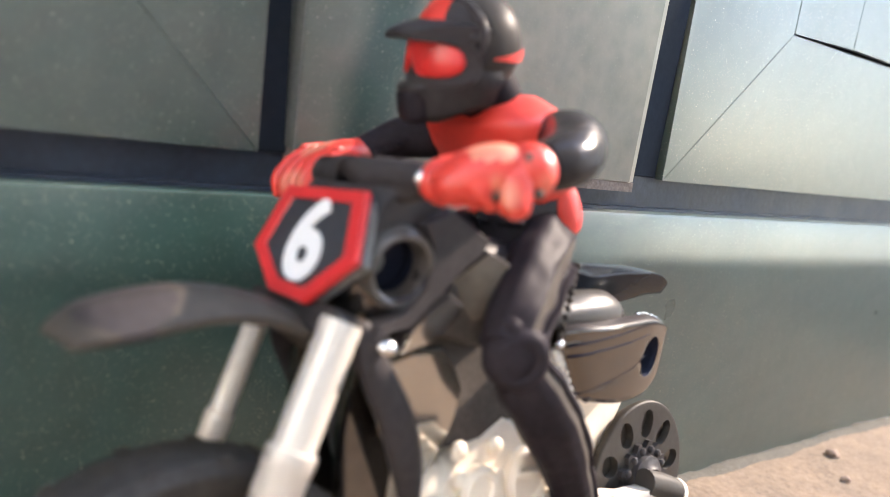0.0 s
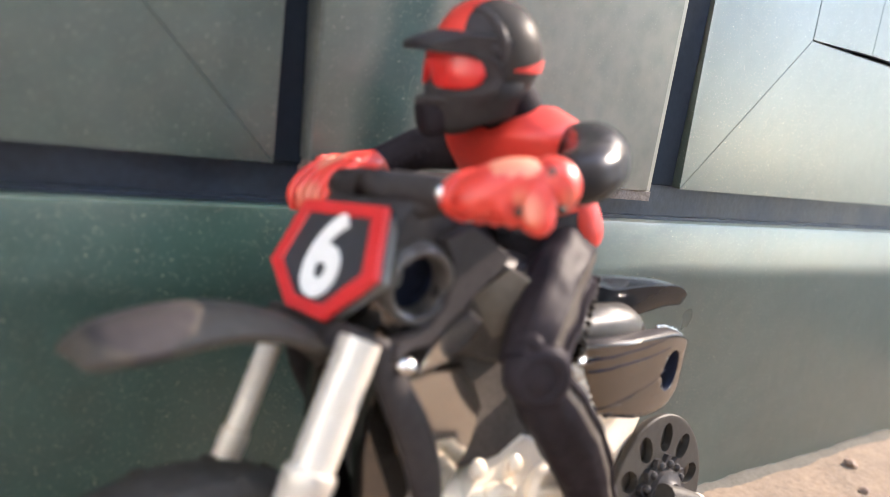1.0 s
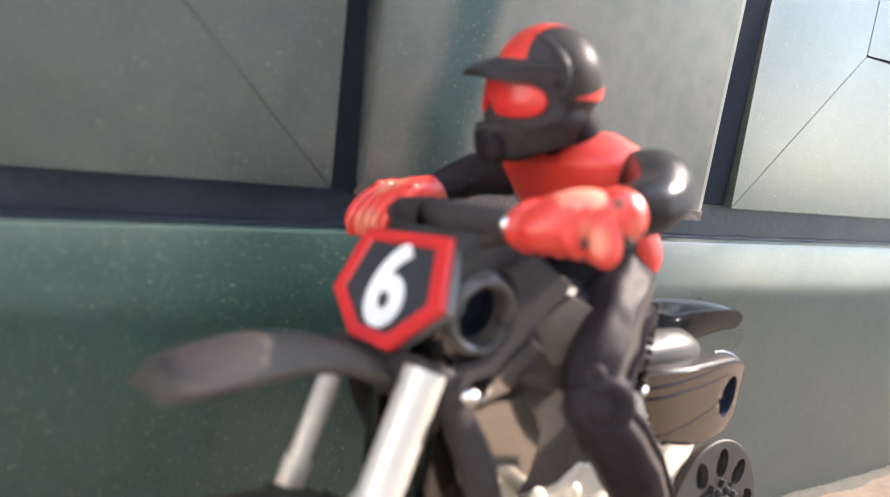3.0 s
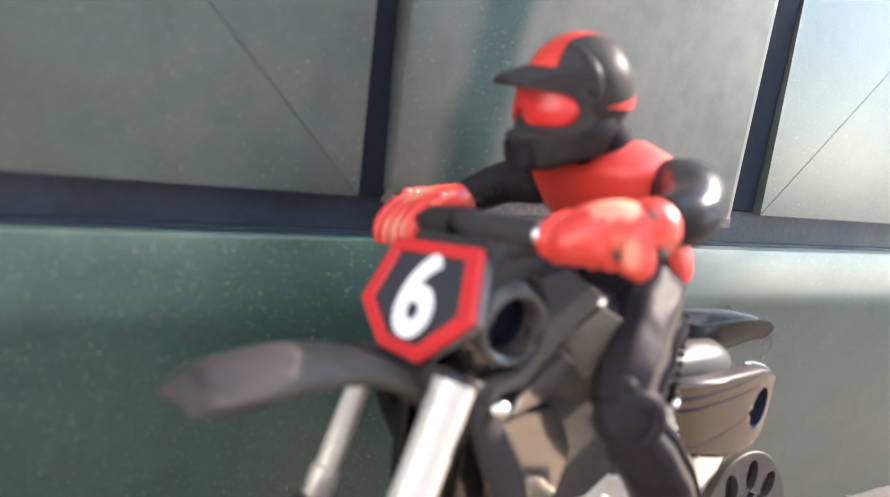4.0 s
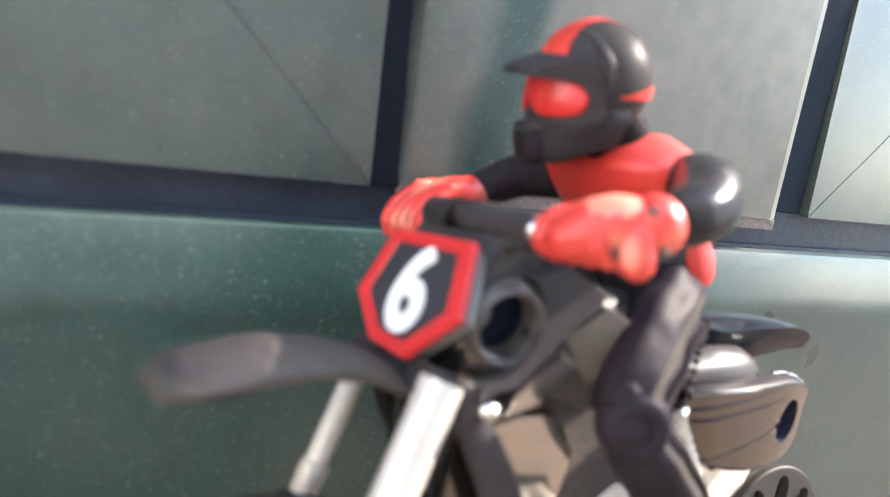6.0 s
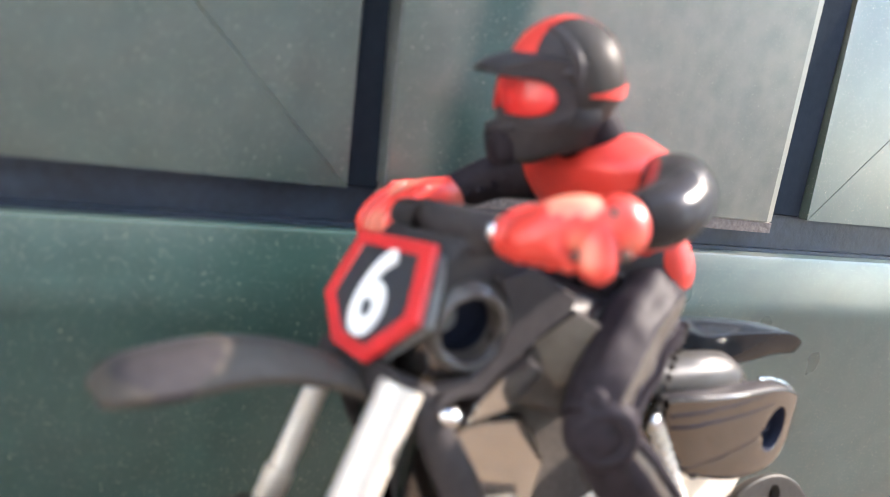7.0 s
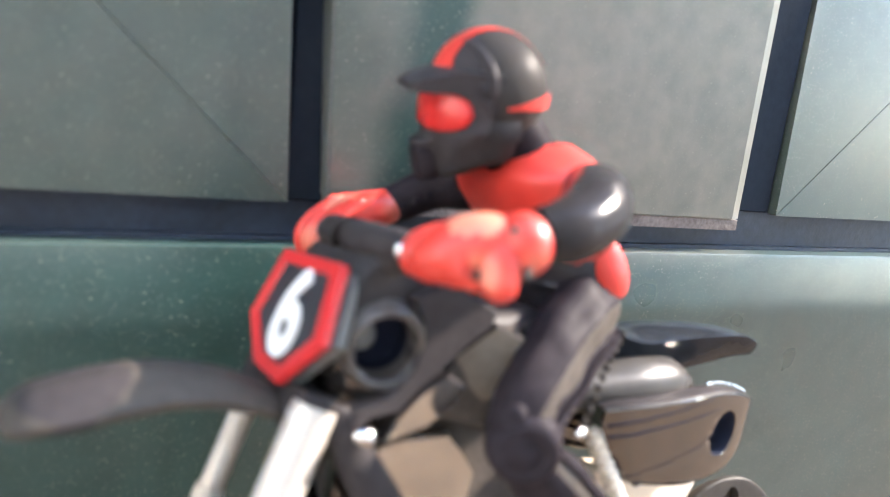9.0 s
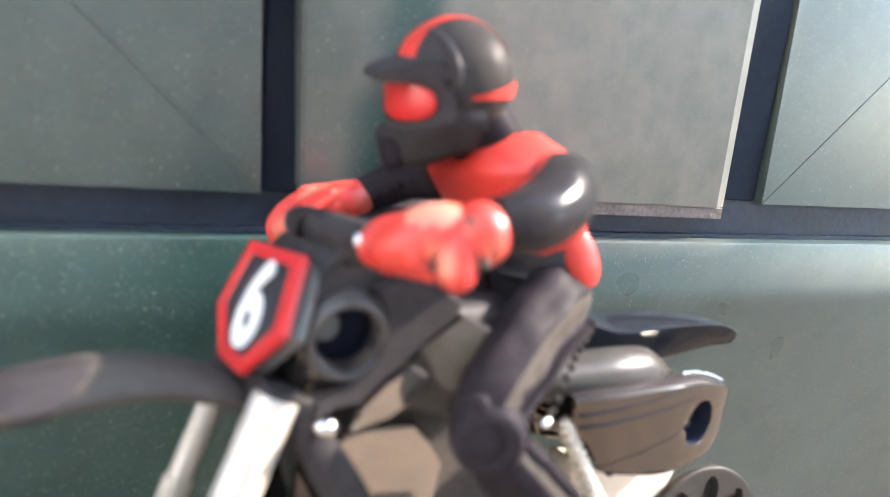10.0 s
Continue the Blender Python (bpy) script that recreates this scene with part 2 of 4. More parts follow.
def loft(bm, sections, seg=20, steps=3, power=0.8):
    """A body along x: sections (x, y centre, z centre, half width, half height)."""
    f = lambda a: math.copysign(abs(a) ** power, a)
    loops = []
    for x, y, z, w, h in spline(sections, steps):
        loops.append([bm.verts.new((x, y + max(w, 0.05) * f(math.cos(a)), z + max(h, 0.05) * f(math.sin(a)))) for a in (2 * math.pi * j / seg for j in range(seg))])
    ring_faces(bm, loops)


def facet(bm, sections, poly, steps=4):
    """A body along x with a cut section: rows (x, y centre, z centre, half width, half height), poly of (across, up) from -1 to 1."""
    loops = []
    for x, y, z, w, h in spline(sections, steps):
        loops.append([bm.verts.new((x, y + max(w, 0.05) * u, z + max(h, 0.05) * v)) for u, v in poly])
    ring_faces(bm, loops)


def slab(bm, outline, y0, y1, bevel=0.0, at=None):
    """An outline of (x, z) pulled from y0 to y1, with bevelled rims."""
    m = at or Matrix()
    cx = sum(p[0] for p in outline) / len(outline)
    cz = sum(p[1] for p in outline) / len(outline)
    span = max(max(abs(p[0] - cx), abs(p[1] - cz)) for p in outline)
    loops = []
    k = 1 - bevel / span
    s = math.copysign(bevel, y1 - y0)
    for y, q in ((y0, k), (y0 + s, 1), (y1 - s, 1), (y1, k)) if bevel else ((y0, 1), (y1, 1)):
        loops.append([bm.verts.new(m @ Vector((cx + (x - cx) * q, y, cz + (z - cz) * q))) for x, z in outline])
    ring_faces(bm, loops)


def lathe(bm, profile, at, seg=32, caps=True):
    """A profile of (radius, height) turned round the z axis of the pose `at`."""
    loops = [[bm.verts.new(at @ Vector((r * math.cos(a), r * math.sin(a), h))) for a in (2 * math.pi * j / seg for j in range(seg))] for r, h in profile]
    ring_faces(bm, loops, caps=caps)


def box(bm, x0, x1, y0, y1, z0, z1, bevel=0.0):
    slab(bm, [(x0, z0), (x1, z0), (x1, z1), (x0, z1)], y0, y1, bevel)


def paint(bm, done, slot):
    """Gives the faces made since `done` a material slot; returns the new count."""
    bm.faces.ensure_lookup_table()
    for i in range(done, len(bm.faces)):
        bm.faces[i].material_index = slot
    return len(bm.faces)


def undercut(bm, s, z0, k):
    """Draws everything below z0 in towards the middle plane, k for each millimetre."""
    for v in bm.verts:
        v.co.y += s * k * (v.co.z - z0)


def shaded_tops(bm):
    """Gives the faces that look up the second material: shade painted on the tops."""
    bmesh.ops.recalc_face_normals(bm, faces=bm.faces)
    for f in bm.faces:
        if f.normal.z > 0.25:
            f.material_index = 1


def cut(ob, bm, mat):
    """Cuts the shape in bm (millimetres, in the frame of ob) out of ob; the cut faces take mat."""
    tool = link("cutter", bm, mat)
    ob.data.materials.append(mat)
    mod = ob.modifiers.new("cut", "BOOLEAN")
    mod.operation, mod.object, mod.solver, mod.material_mode = "DIFFERENCE", tool, "EXACT", "TRANSFER"
    held, ob.parent = ob.parent, None
    bpy.context.view_layer.update()
    me = bpy.data.meshes.new_from_object(ob.evaluated_get(bpy.context.evaluated_depsgraph_get()))
    ob.modifiers.clear()
    old, ob.data = ob.data, me
    me.name = ob.name
    bpy.data.meshes.remove(old)
    gone = tool.data
    bpy.data.objects.remove(tool)
    bpy.data.meshes.remove(gone)
    ob.parent = held


# ---- ground ----
def ground_height(x, y):
    n = noise.noise(Vector((x * 14, y * 14, 0.3))) * 0.0012 + noise.noise(Vector((x * 60, y * 60, 1.7))) * 0.0007
    n += noise.noise(Vector((x * 190, y * 190, 4.1))) * 0.00035
    mound = 0.0270 * math.exp(-(((x - 0.107) / 0.030) ** 2 + ((y + 0.064) / 0.024) ** 2) ** 1.5)
    fade = 1 / (1 + (math.hypot(x, y) / 3) ** 2)
    return GROUND + n * fade + mound


GROUND = 0.0045


def build_ground():
    s = np.linspace(-1, 1, 190)
    axis = 0.55 * s + 60 * np.sign(s) * np.abs(s) ** 15 + 0.5 * s ** 5
    bm = bmesh.new()
    grid = [[bm.verts.new((0.15 + x, -0.1 + y, ground_height(0.15 + x, -0.1 + y))) for x in axis] for y in axis]
    for a, b in zip(grid, grid[1:]):
        for i in range(len(axis) - 1):
            bm.faces.new((a[i], a[i + 1], b[i + 1], b[i]))
    return tagged(link("ground", bm, SAND, unit=1.0), "dry light-brown sandy soil, uneven, in sunlight", "ground", kind="structure")


build_ground()


# ---- the green panelled wall ----
# wall places are metres: x along the wall, z up; the face lies near y = 0


def wall_piece(name, outline, y_front, y_back, mat, parent, bevel=0.6, label="", tilt=0.0, shift=0.0):
    """tilt: how far its face leans back for each metre of height; shift: how far its sides lean along the wall."""
    bm = bmesh.new()
    outline = [(x + shift * (z - 0.14), z) for x, z in outline]
    slab(bm, [(x * 1000, z * 1000) for x, z in outline], y_front * 1000, y_back * 1000, bevel)
    for v in bm.verts:
        v.co.y += tilt * (v.co.z - 140)
    return link(name, bm, mat, parent, label, sharp=25)


def build_wall():
    wall = tagged(new("wall_north"), "dark green enamelled panelled wall with slate channels, dusty", "wall", kind="structure")
    low = bmesh.new()
    # the lower panel: flares out towards the ground, with a rounded top rim
    rows = [(-0.0022, -15.0), (-0.0026, 4.0), (-0.0031, 30.0), (-0.0036, 60.0), (-0.0040, 85.0), (-0.0043, 105.0), (-0.0044, 113.0), (-0.0040, 114.2), (-0.0044, 126.2), (-0.0040, 127.0), (0.05, 127.0), (0.05, -15.0)]
    loops = []
    for x in (-600, -200, 0, 200, 500, 1300):
        loops.append([low.verts.new((x, y * 1000, z + (0.0075 * x - 0.6 if 120 < z else 0))) for y, z in rows])
    ring_faces(low, loops)
    link("lower_panel", low, GREEN, wall, sharp=50)
    # backing of the upper part and the channel between
    wall_piece("backing", [(-0.6, 0.120), (1.3, 0.120), (1.3, 0.60), (-0.6, 0.60)], 0.0065, 0.05, SEAM, wall, 0.0, tilt=0.08)
    wall_piece("channel", [(-0.6, 0.1200), (1.3, 0.1200), (1.3, 0.150), (-0.6, 0.150)], 0.0035, 0.0062, CHANNEL, wall, 0.4)
    wall_piece("channel_lip", [(-0.6, 0.1205), (1.3, 0.1340), (1.3, 0.1372), (-0.6, 0.1232)], 0.0016, 0.0034, CHANNEL, wall, 0.5)
    # unseen upper wall, added to keep the sky out of upward reflections
    wall_piece("added_top_panel", [(-0.6, 0.605), (1.3, 0.605), (1.3, 4.2), (-0.6, 4.2)], 0.0, 0.05, GREEN, wall, 0.5)
    # upright strips
    for x0, x1, z0, lean in ((-0.0005, 0.0100, 0.1365, -0.06), (0.1450, 0.1660, 0.1405, -0.055)):
        wall_piece("upright_strip", [(x0, z0), (x1, z0), (x1 + lean * 0.46, 0.60), (x0 + lean * 0.46, 0.60)], 0.0022, 0.0060, STRIP, wall, 0.5)
    # left upper panel, two pieces with a mitred seam
    wall_piece("panel", [(-0.0020, 0.13710), (-0.0290, 0.60), (-0.40, 0.60), (-0.3952, 0.50230)], -0.0022, 0.0045, GREEN, wall, 0.10, tilt=-0.05, shift=-0.045)
    wall_piece("panel", [(-0.0021, 0.1370), (-0.3953, 0.5022), (-0.60, 0.5023), (-0.60, 0.1370)], -0.0022, 0.0045, GREEN, wall, 0.10, tilt=-0.05, shift=-0.045)
    # centre panel, proud, with its worn lower edge
    wall_piece("panel", [(0.0080, 0.1385), (0.1452, 0.1385), (0.1095, 0.60), (-0.0197, 0.60)], -0.0028, 0.0045, GREEN, wall, 0.5, tilt=-0.05, shift=-0.045)
    wall_piece("worn_edge", [(0.0080, 0.1350), (0.1490, 0.1350), (0.1488, 0.1384), (0.0080, 0.1384)], -0.0022, 0.0050, WORN, wall, 0.5)
    # pale strip that paints the highlight of the panel's left bevel
    wall_piece("edge_highlight", [(0.00745, 0.1386), (0.0079, 0.1386), (-0.0198, 0.60), (-0.02025, 0.60)], -0.0029, 0.0045, EDGE, wall, 0.2, tilt=-0.05, shift=-0.045)
    bev = bmesh.new()
    cols = []
    for z in (138.5, 600.0):
        x = 145.2 - 35.7 * (z - 138.5) / 461.5 - 0.045 * (z - 140)
        y = -0.05 * (z - 140)
        cols.append([bev.verts.new(p) for p in ((x + 0.05, y - 2.3, z), (x + 5.2, y - 0.2, z), (x + 5.2, y + 4.5, z), (x + 0.05, y + 4.5, z))])
    ring_faces(bev, cols)
    link("panel_bevel", bev, GREEN, wall, sharp=20)
    # right upper panel: mitred frame round inner panels
    wall_piece("panel", [(0.1675, 0.1402), (0.70, 0.1462), (0.70, 0.2092), (0.2307, 0.20645)], -0.0006, 0.0030, GREEN, wall, 0.12, tilt=0.035, shift=0.09)
    wall_piece("panel", [(0.1673, 0.1404), (0.2305, 0.2066), (0.1795, 0.60), (0.1050, 0.60)], -0.0006, 0.0030, GREEN, wall, 0.12, tilt=0.035, shift=0.09)
    wall_piece("panel", [(0.2311, 0.2071), (0.2842, 0.2090), (0.2352, 0.60), (0.1801, 0.60)], -0.0006, 0.0030, GREEN, wall, 0.12, tilt=0.035, shift=0.09)
    wall_piece("panel", [(0.2847, 0.2091), (0.70, 0.2097), (0.70, 0.60), (0.2357, 0.60)], -0.0006, 0.0030, GREEN, wall, 0.12, tilt=0.035, shift=0.09)
    return wall


build_wall()


def build_dust_line():
    bm = bmesh.new()
    loops = []
    for i in range(381):
        x = -0.6 + 0.005 * i
        h = 0.0022 + 0.0018 * noise.noise(Vector((x * 40, 0.4, 2.0))) + 0.0012 * noise.noise(Vector((x * 210, 1.4, 2.0)))
        d = 0.006 + 0.003 * noise.noise(Vector((x * 33, 5.4, 2.0)))
        g = ground_height(x, -0.004 - d)
        loops.append([bm.verts.new(p) for p in ((x, -0.0024, g - 0.004), (x, -0.0027, GROUND + h), (x, -0.0032, GROUND + h * 0.75), (x, -0.004 - d * 0.4, GROUND + h * 0.3), (x, -0.004 - d, g - 0.0008), (x, -0.004 - d, g - 0.004))])
    ring_faces(bm, loops)
    tagged(link("dust_line", bm, DUST, unit=1.0), "pale dust drifted along the foot of the wall", "dust", kind="structure")


build_dust_line()


def build_south_wall():
    bm = bmesh.new()
    # unseen wall, added to shape reflections and hold back the southern sky
    box(bm, -9000, 1520, -1040, -900, -100, 4600, 8)
    tagged(link("added_wall_south", bm, PLASTER), "plain pale beige rendered wall, added out of view to shape the light", "wall", kind="structure")


build_south_wall()


def build_end_walls():
    bm = bmesh.new()
    # unseen wall, added for the fender to reflect in place of sky
    box(bm, -1500, -1380, -890, -8, -100, 1100, 8)
    tagged(link("added_wall_west", bm, PLASTER), "plain pale beige rendered end wall, added out of view for its reflection", "wall", kind="structure")
    bm = bmesh.new()
    # unseen wall, added to block the bright sky below the sun
    box(bm, 6500, 6700, -3190, 3000, -100, 3900, 8)
    tagged(link("added_wall_east", bm, BUFF), "plain grey-brown rendered end wall, added out of view to block bright sky", "wall", kind="structure")


build_end_walls()


# ---- the toy motorcycle ----
# its own frame in millimetres: x ahead, y to its left, z up
BIKE = Matrix.Translation((0.05, -0.068, 0.004)) @ pose(0, 0, 0, 0, 0, 184.3) @ pose(0, 0, 0, 9.0, 0, 0)
bike = tagged(new("toy_motorcycle"), "black toy dirt bike with red-edged number plate, leaning to the wall", "toy motorcycle")
bike.matrix_world = BIKE


def side_axis(x, y, z):
    return pose(x, y, z, -90, 0, 0)


def build_front_wheel():
    cx, cz, R = 90.0, 45.2, 44.2
    wheel = tagged(new("front_wheel"))
    wheel.parent = bike
    bm = bmesh.new()
    at = side_axis(cx, 0, cz)
    sect = [(R - 12, -5), (R - 9, -7.2), (R - 4, -8), (R - 1.6, -6.5), (R - 0.9, -3), (R - 0.8, 0), (R - 0.9, 3), (R - 1.6, 6.5), (R - 4, 8), (R - 9, 7.2), (R - 12, 5), (R - 12, -5)]
    lathe(bm, sect, at, 64, caps=False)
    for i in range(40):
        a = 2 * math.pi * i / 40
        for y in ((-5.4, 0.0, 5.4) if i % 2 else (-2.8, 2.8)):
            m = at @ pose(0, 0, 0, 0, 0, math.degrees(a)) @ pose(R - 1.8, 0, y)
            q = [bm.verts.new(m @ Vector(c)) for c in ((-1, -1.5, -1.5), (-1, 1.5, -1.5), (-1, 1.5, 1.5), (-1, -1.5, 1.5), (1, -1.1, -1.1), (1, 1.1, -1.1), (1, 1.1, 1.1), (1, -1.1, 1.1))]
            for idx in ((4, 5, 6, 7), (0, 1, 5, 4), (1, 2, 6, 5), (2, 3, 7, 6), (3, 0, 4, 7)):
                bm.faces.new([q[k] for k in idx])
    part("tyre", bm, RUBBER, wheel, "black knobbly rubber tyre")
    bm = bmesh.new()
    lathe(bm, [(R - 12.2, -5.5), (R - 11, -5.8), (R - 10.6, -5), (R - 13.5, -3), (R - 14, 0), (R - 13.5, 3), (R - 10.6, 5), (R - 11, 5.8), (R - 12.2, 5.5), (R - 15, 3), (R - 15.5, 0), (R - 15, -3), (R - 12.2, -5.5)], at, 48, caps=False)
    part("rim", bm, CREAM, wheel, "cream plastic rim")
    bm = bmesh.new()
    lathe(bm, [(2, -8), (5, -7), (5, -5), (3.2, -3), (3.2, 3), (5, 5), (5, 7), (2, 8)], at, 20)
    part("hub", bm, CREAM, wheel)
    for i in range(9):
        a = 2 * math.pi * i / 9
        bm = bmesh.new()
        p0, p1 = at @ Vector((3 * math.cos(a), 3 * math.sin(a), 0)), at @ Vector(((R - 14) * math.cos(a), (R - 14) * math.sin(a), 0))
        tube(bm, [(*p0, 1.1), (*p1, 0.9)], seg=8, steps=1)
        part("spoke", bm, CREAM, wheel)
    return wheel


def build_forks():
    top, low = Vector((63.6, 0, 115.4)), Vector((91.2, 0, 46.0))
    d = (low - top).normalized()
    for s in (1, -1):
        fork = tagged(new("fork_leg"))
        fork.parent = bike
        y = 13.4 if s > 0 else -12.5
        at = lambda k, r: (*(top + d * k + Vector((0, y, 0))), r)
        bm = bmesh.new()
        w = 1.22 if s > 0 else 0.74
        tube(bm, [at(3.6, 3.1 * w), at(4.2, 3.3 * w), at(14, 3.3 * w), at(30, 3.3 * w)], seg=20, steps=2, round_ends=False)
        part("upper_tube", bm, SILVER, fork, "silver painted fork tube")
        bm = bmesh.new()
        tube(bm, [at(27.6, 3.5 * w), at(27.8, 4.0 * w), at(31, 4.0 * w), at(31.3, 3.85 * w), at(50, 3.8 * w), at(66, 3.5 * w), at(70, 3.2 * w)], seg=24, steps=1, round_ends=False)
        part("lower_leg", bm, SILVER, fork, "silver lower fork leg with a collar")
    bm = bmesh.new()
    at = Matrix.Translation(top + d * 4) @ pose(0, 0, 0, 0, -22, 0)
    slab(bm, [(-5, -2.5), (3, -2.5), (3, 2.5), (-5, 2.5)], -15.2, 15.2, 1.5, at)
    part("triple_clamp", bm, PITCH, bike, "black fork clamp")


PLATE_N = Vector((0.926, -0.03, 0.366)).normalized()
PLATE_AT = Matrix.Translation((65.0, 0.3, 126.0)) @ Matrix(((0, PLATE_N.x, -PLATE_N.z), (1, 0, 0), (0, PLATE_N.z, PLATE_N.x))).to_4x4()


def plate_outline(k):
    pts = [(-11.8, 10.6), (13.0, 11.2), (17.2, -2.2), (6.8, -11.7), (-5.0, -10.9), (-15.6, -3.0)]
    return [(x * k, z * k) for x, z in pts]


def build_plate():
    # in the plate's frame: x across to the bike's left, y out of the face, z up the face
    plate = tagged(new("number_plate"), "black hexagonal plate with a red rim and white numeral")
    plate.parent = bike
    bm = bmesh.new()
    slab(bm, plate_outline(1.0), -2.2, -0.6, 0.5, PLATE_AT)
    slab(bm, plate_outline(0.86), -1.0, 0.0, 0.0, PLATE_AT)
    part("plate_board", bm, PLATE_BLACK, plate, "black plate", smooth=False)
    bm = bmesh.new()
    loops = []
    for k, y in ((1.0, -1.2), (1.02, -0.2), (1.0, 0.5), (0.80, 0.5), (0.775, 0.2), (0.765, -0.3)):
        loops.append([bm.verts.new(PLATE_AT @ Vector((x, y, z))) for x, z in plate_outline(k)])
    ring_faces(bm, loops, caps=False)
    part("plate_rim", bm, PLATE_RED, plate, "red raised rim", sharp=30)
    bm = bmesh.new()
    slab(bm, plate_outline(0.93), -5.4, -2.4, 1.0, PLATE_AT)
    part("plate_housing", bm, BOSS, plate, "grey-brown housing behind the plate", sharp=30)
    cu = bpy.data.curves.new("numeral", "FONT")
    cu.body, cu.size, cu.align_x, cu.align_y, cu.extrude, cu.offset = "6", 22.5, "CENTER", "CENTER", 0.15, 0.85
    tmp = bpy.data.objects.new("numeral", cu)
    scene.collection.objects.link(tmp)
    bpy.context.view_layer.update()
    me = bpy.data.meshes.new_from_object(tmp.evaluated_get(bpy.context.evaluated_depsgraph_get()))
    bpy.data.objects.remove(tmp)
    bpy.data.curves.remove(cu)
    me.name = "numeral"
    me.transform(Matrix.Scale(MM, 4) @ PLATE_AT @ Matrix(((-1, 0, 0, 0.9), (0, 0, 1, 0.25), (0, 1, 0, -0.5), (0, 0, 0, 1))) @ Matrix.Diagonal((-1, 1, 1, 1)))
    me.materials.clear()
    me.materials.append(WHITE)
    ob = new("numeral", me)
    ob.parent = plate
    tagged(ob, "white numeral six")


def build_fender():
    bm = bmesh.new()
    rows = [(58, 105.5, 8.0, 3.0), (66, 111.6, 8.5, 3.4), (76, 116.2, 9.0, 4.0), (86, 118.2, 9.6, 4.2), (95, 118.2, 10.0, 4.6), (102, 117.2, 10.0, 4.8), (107.5, 115.8, 9.2, 4.0), (110.4, 113.8, 7.8, 2.4), (111.6, 112.2, 6.0, 1.0)]
    loops = []
    for x, z, w, sag in spline(rows, 10):
        top = [(y, z - sag * abs(y / w) ** 2.6 if w else z) for y in np.linspace(-w, w, 33)]
        under = [(y * 0.93, zz - 1.5) for y, zz in reversed(top)]
        loops.append([bm.verts.new((x - 0.12 * (y ** 2) / 10, y, zz)) for y, zz in top + under])
    ring_faces(bm, loops)
    bm.normal_update()
    for f in bm.faces:
        c = f.calc_center_median()
        if ((c.x - 101.0) / 8.6) ** 2 + ((c.y - 2.6) / 7.4) ** 2 < 1:
            f.material_index = 1
    part("front_fender", bm, [FENDER, PITCH], bike, "long brown-black front fender with a dark tip", sharp=60)


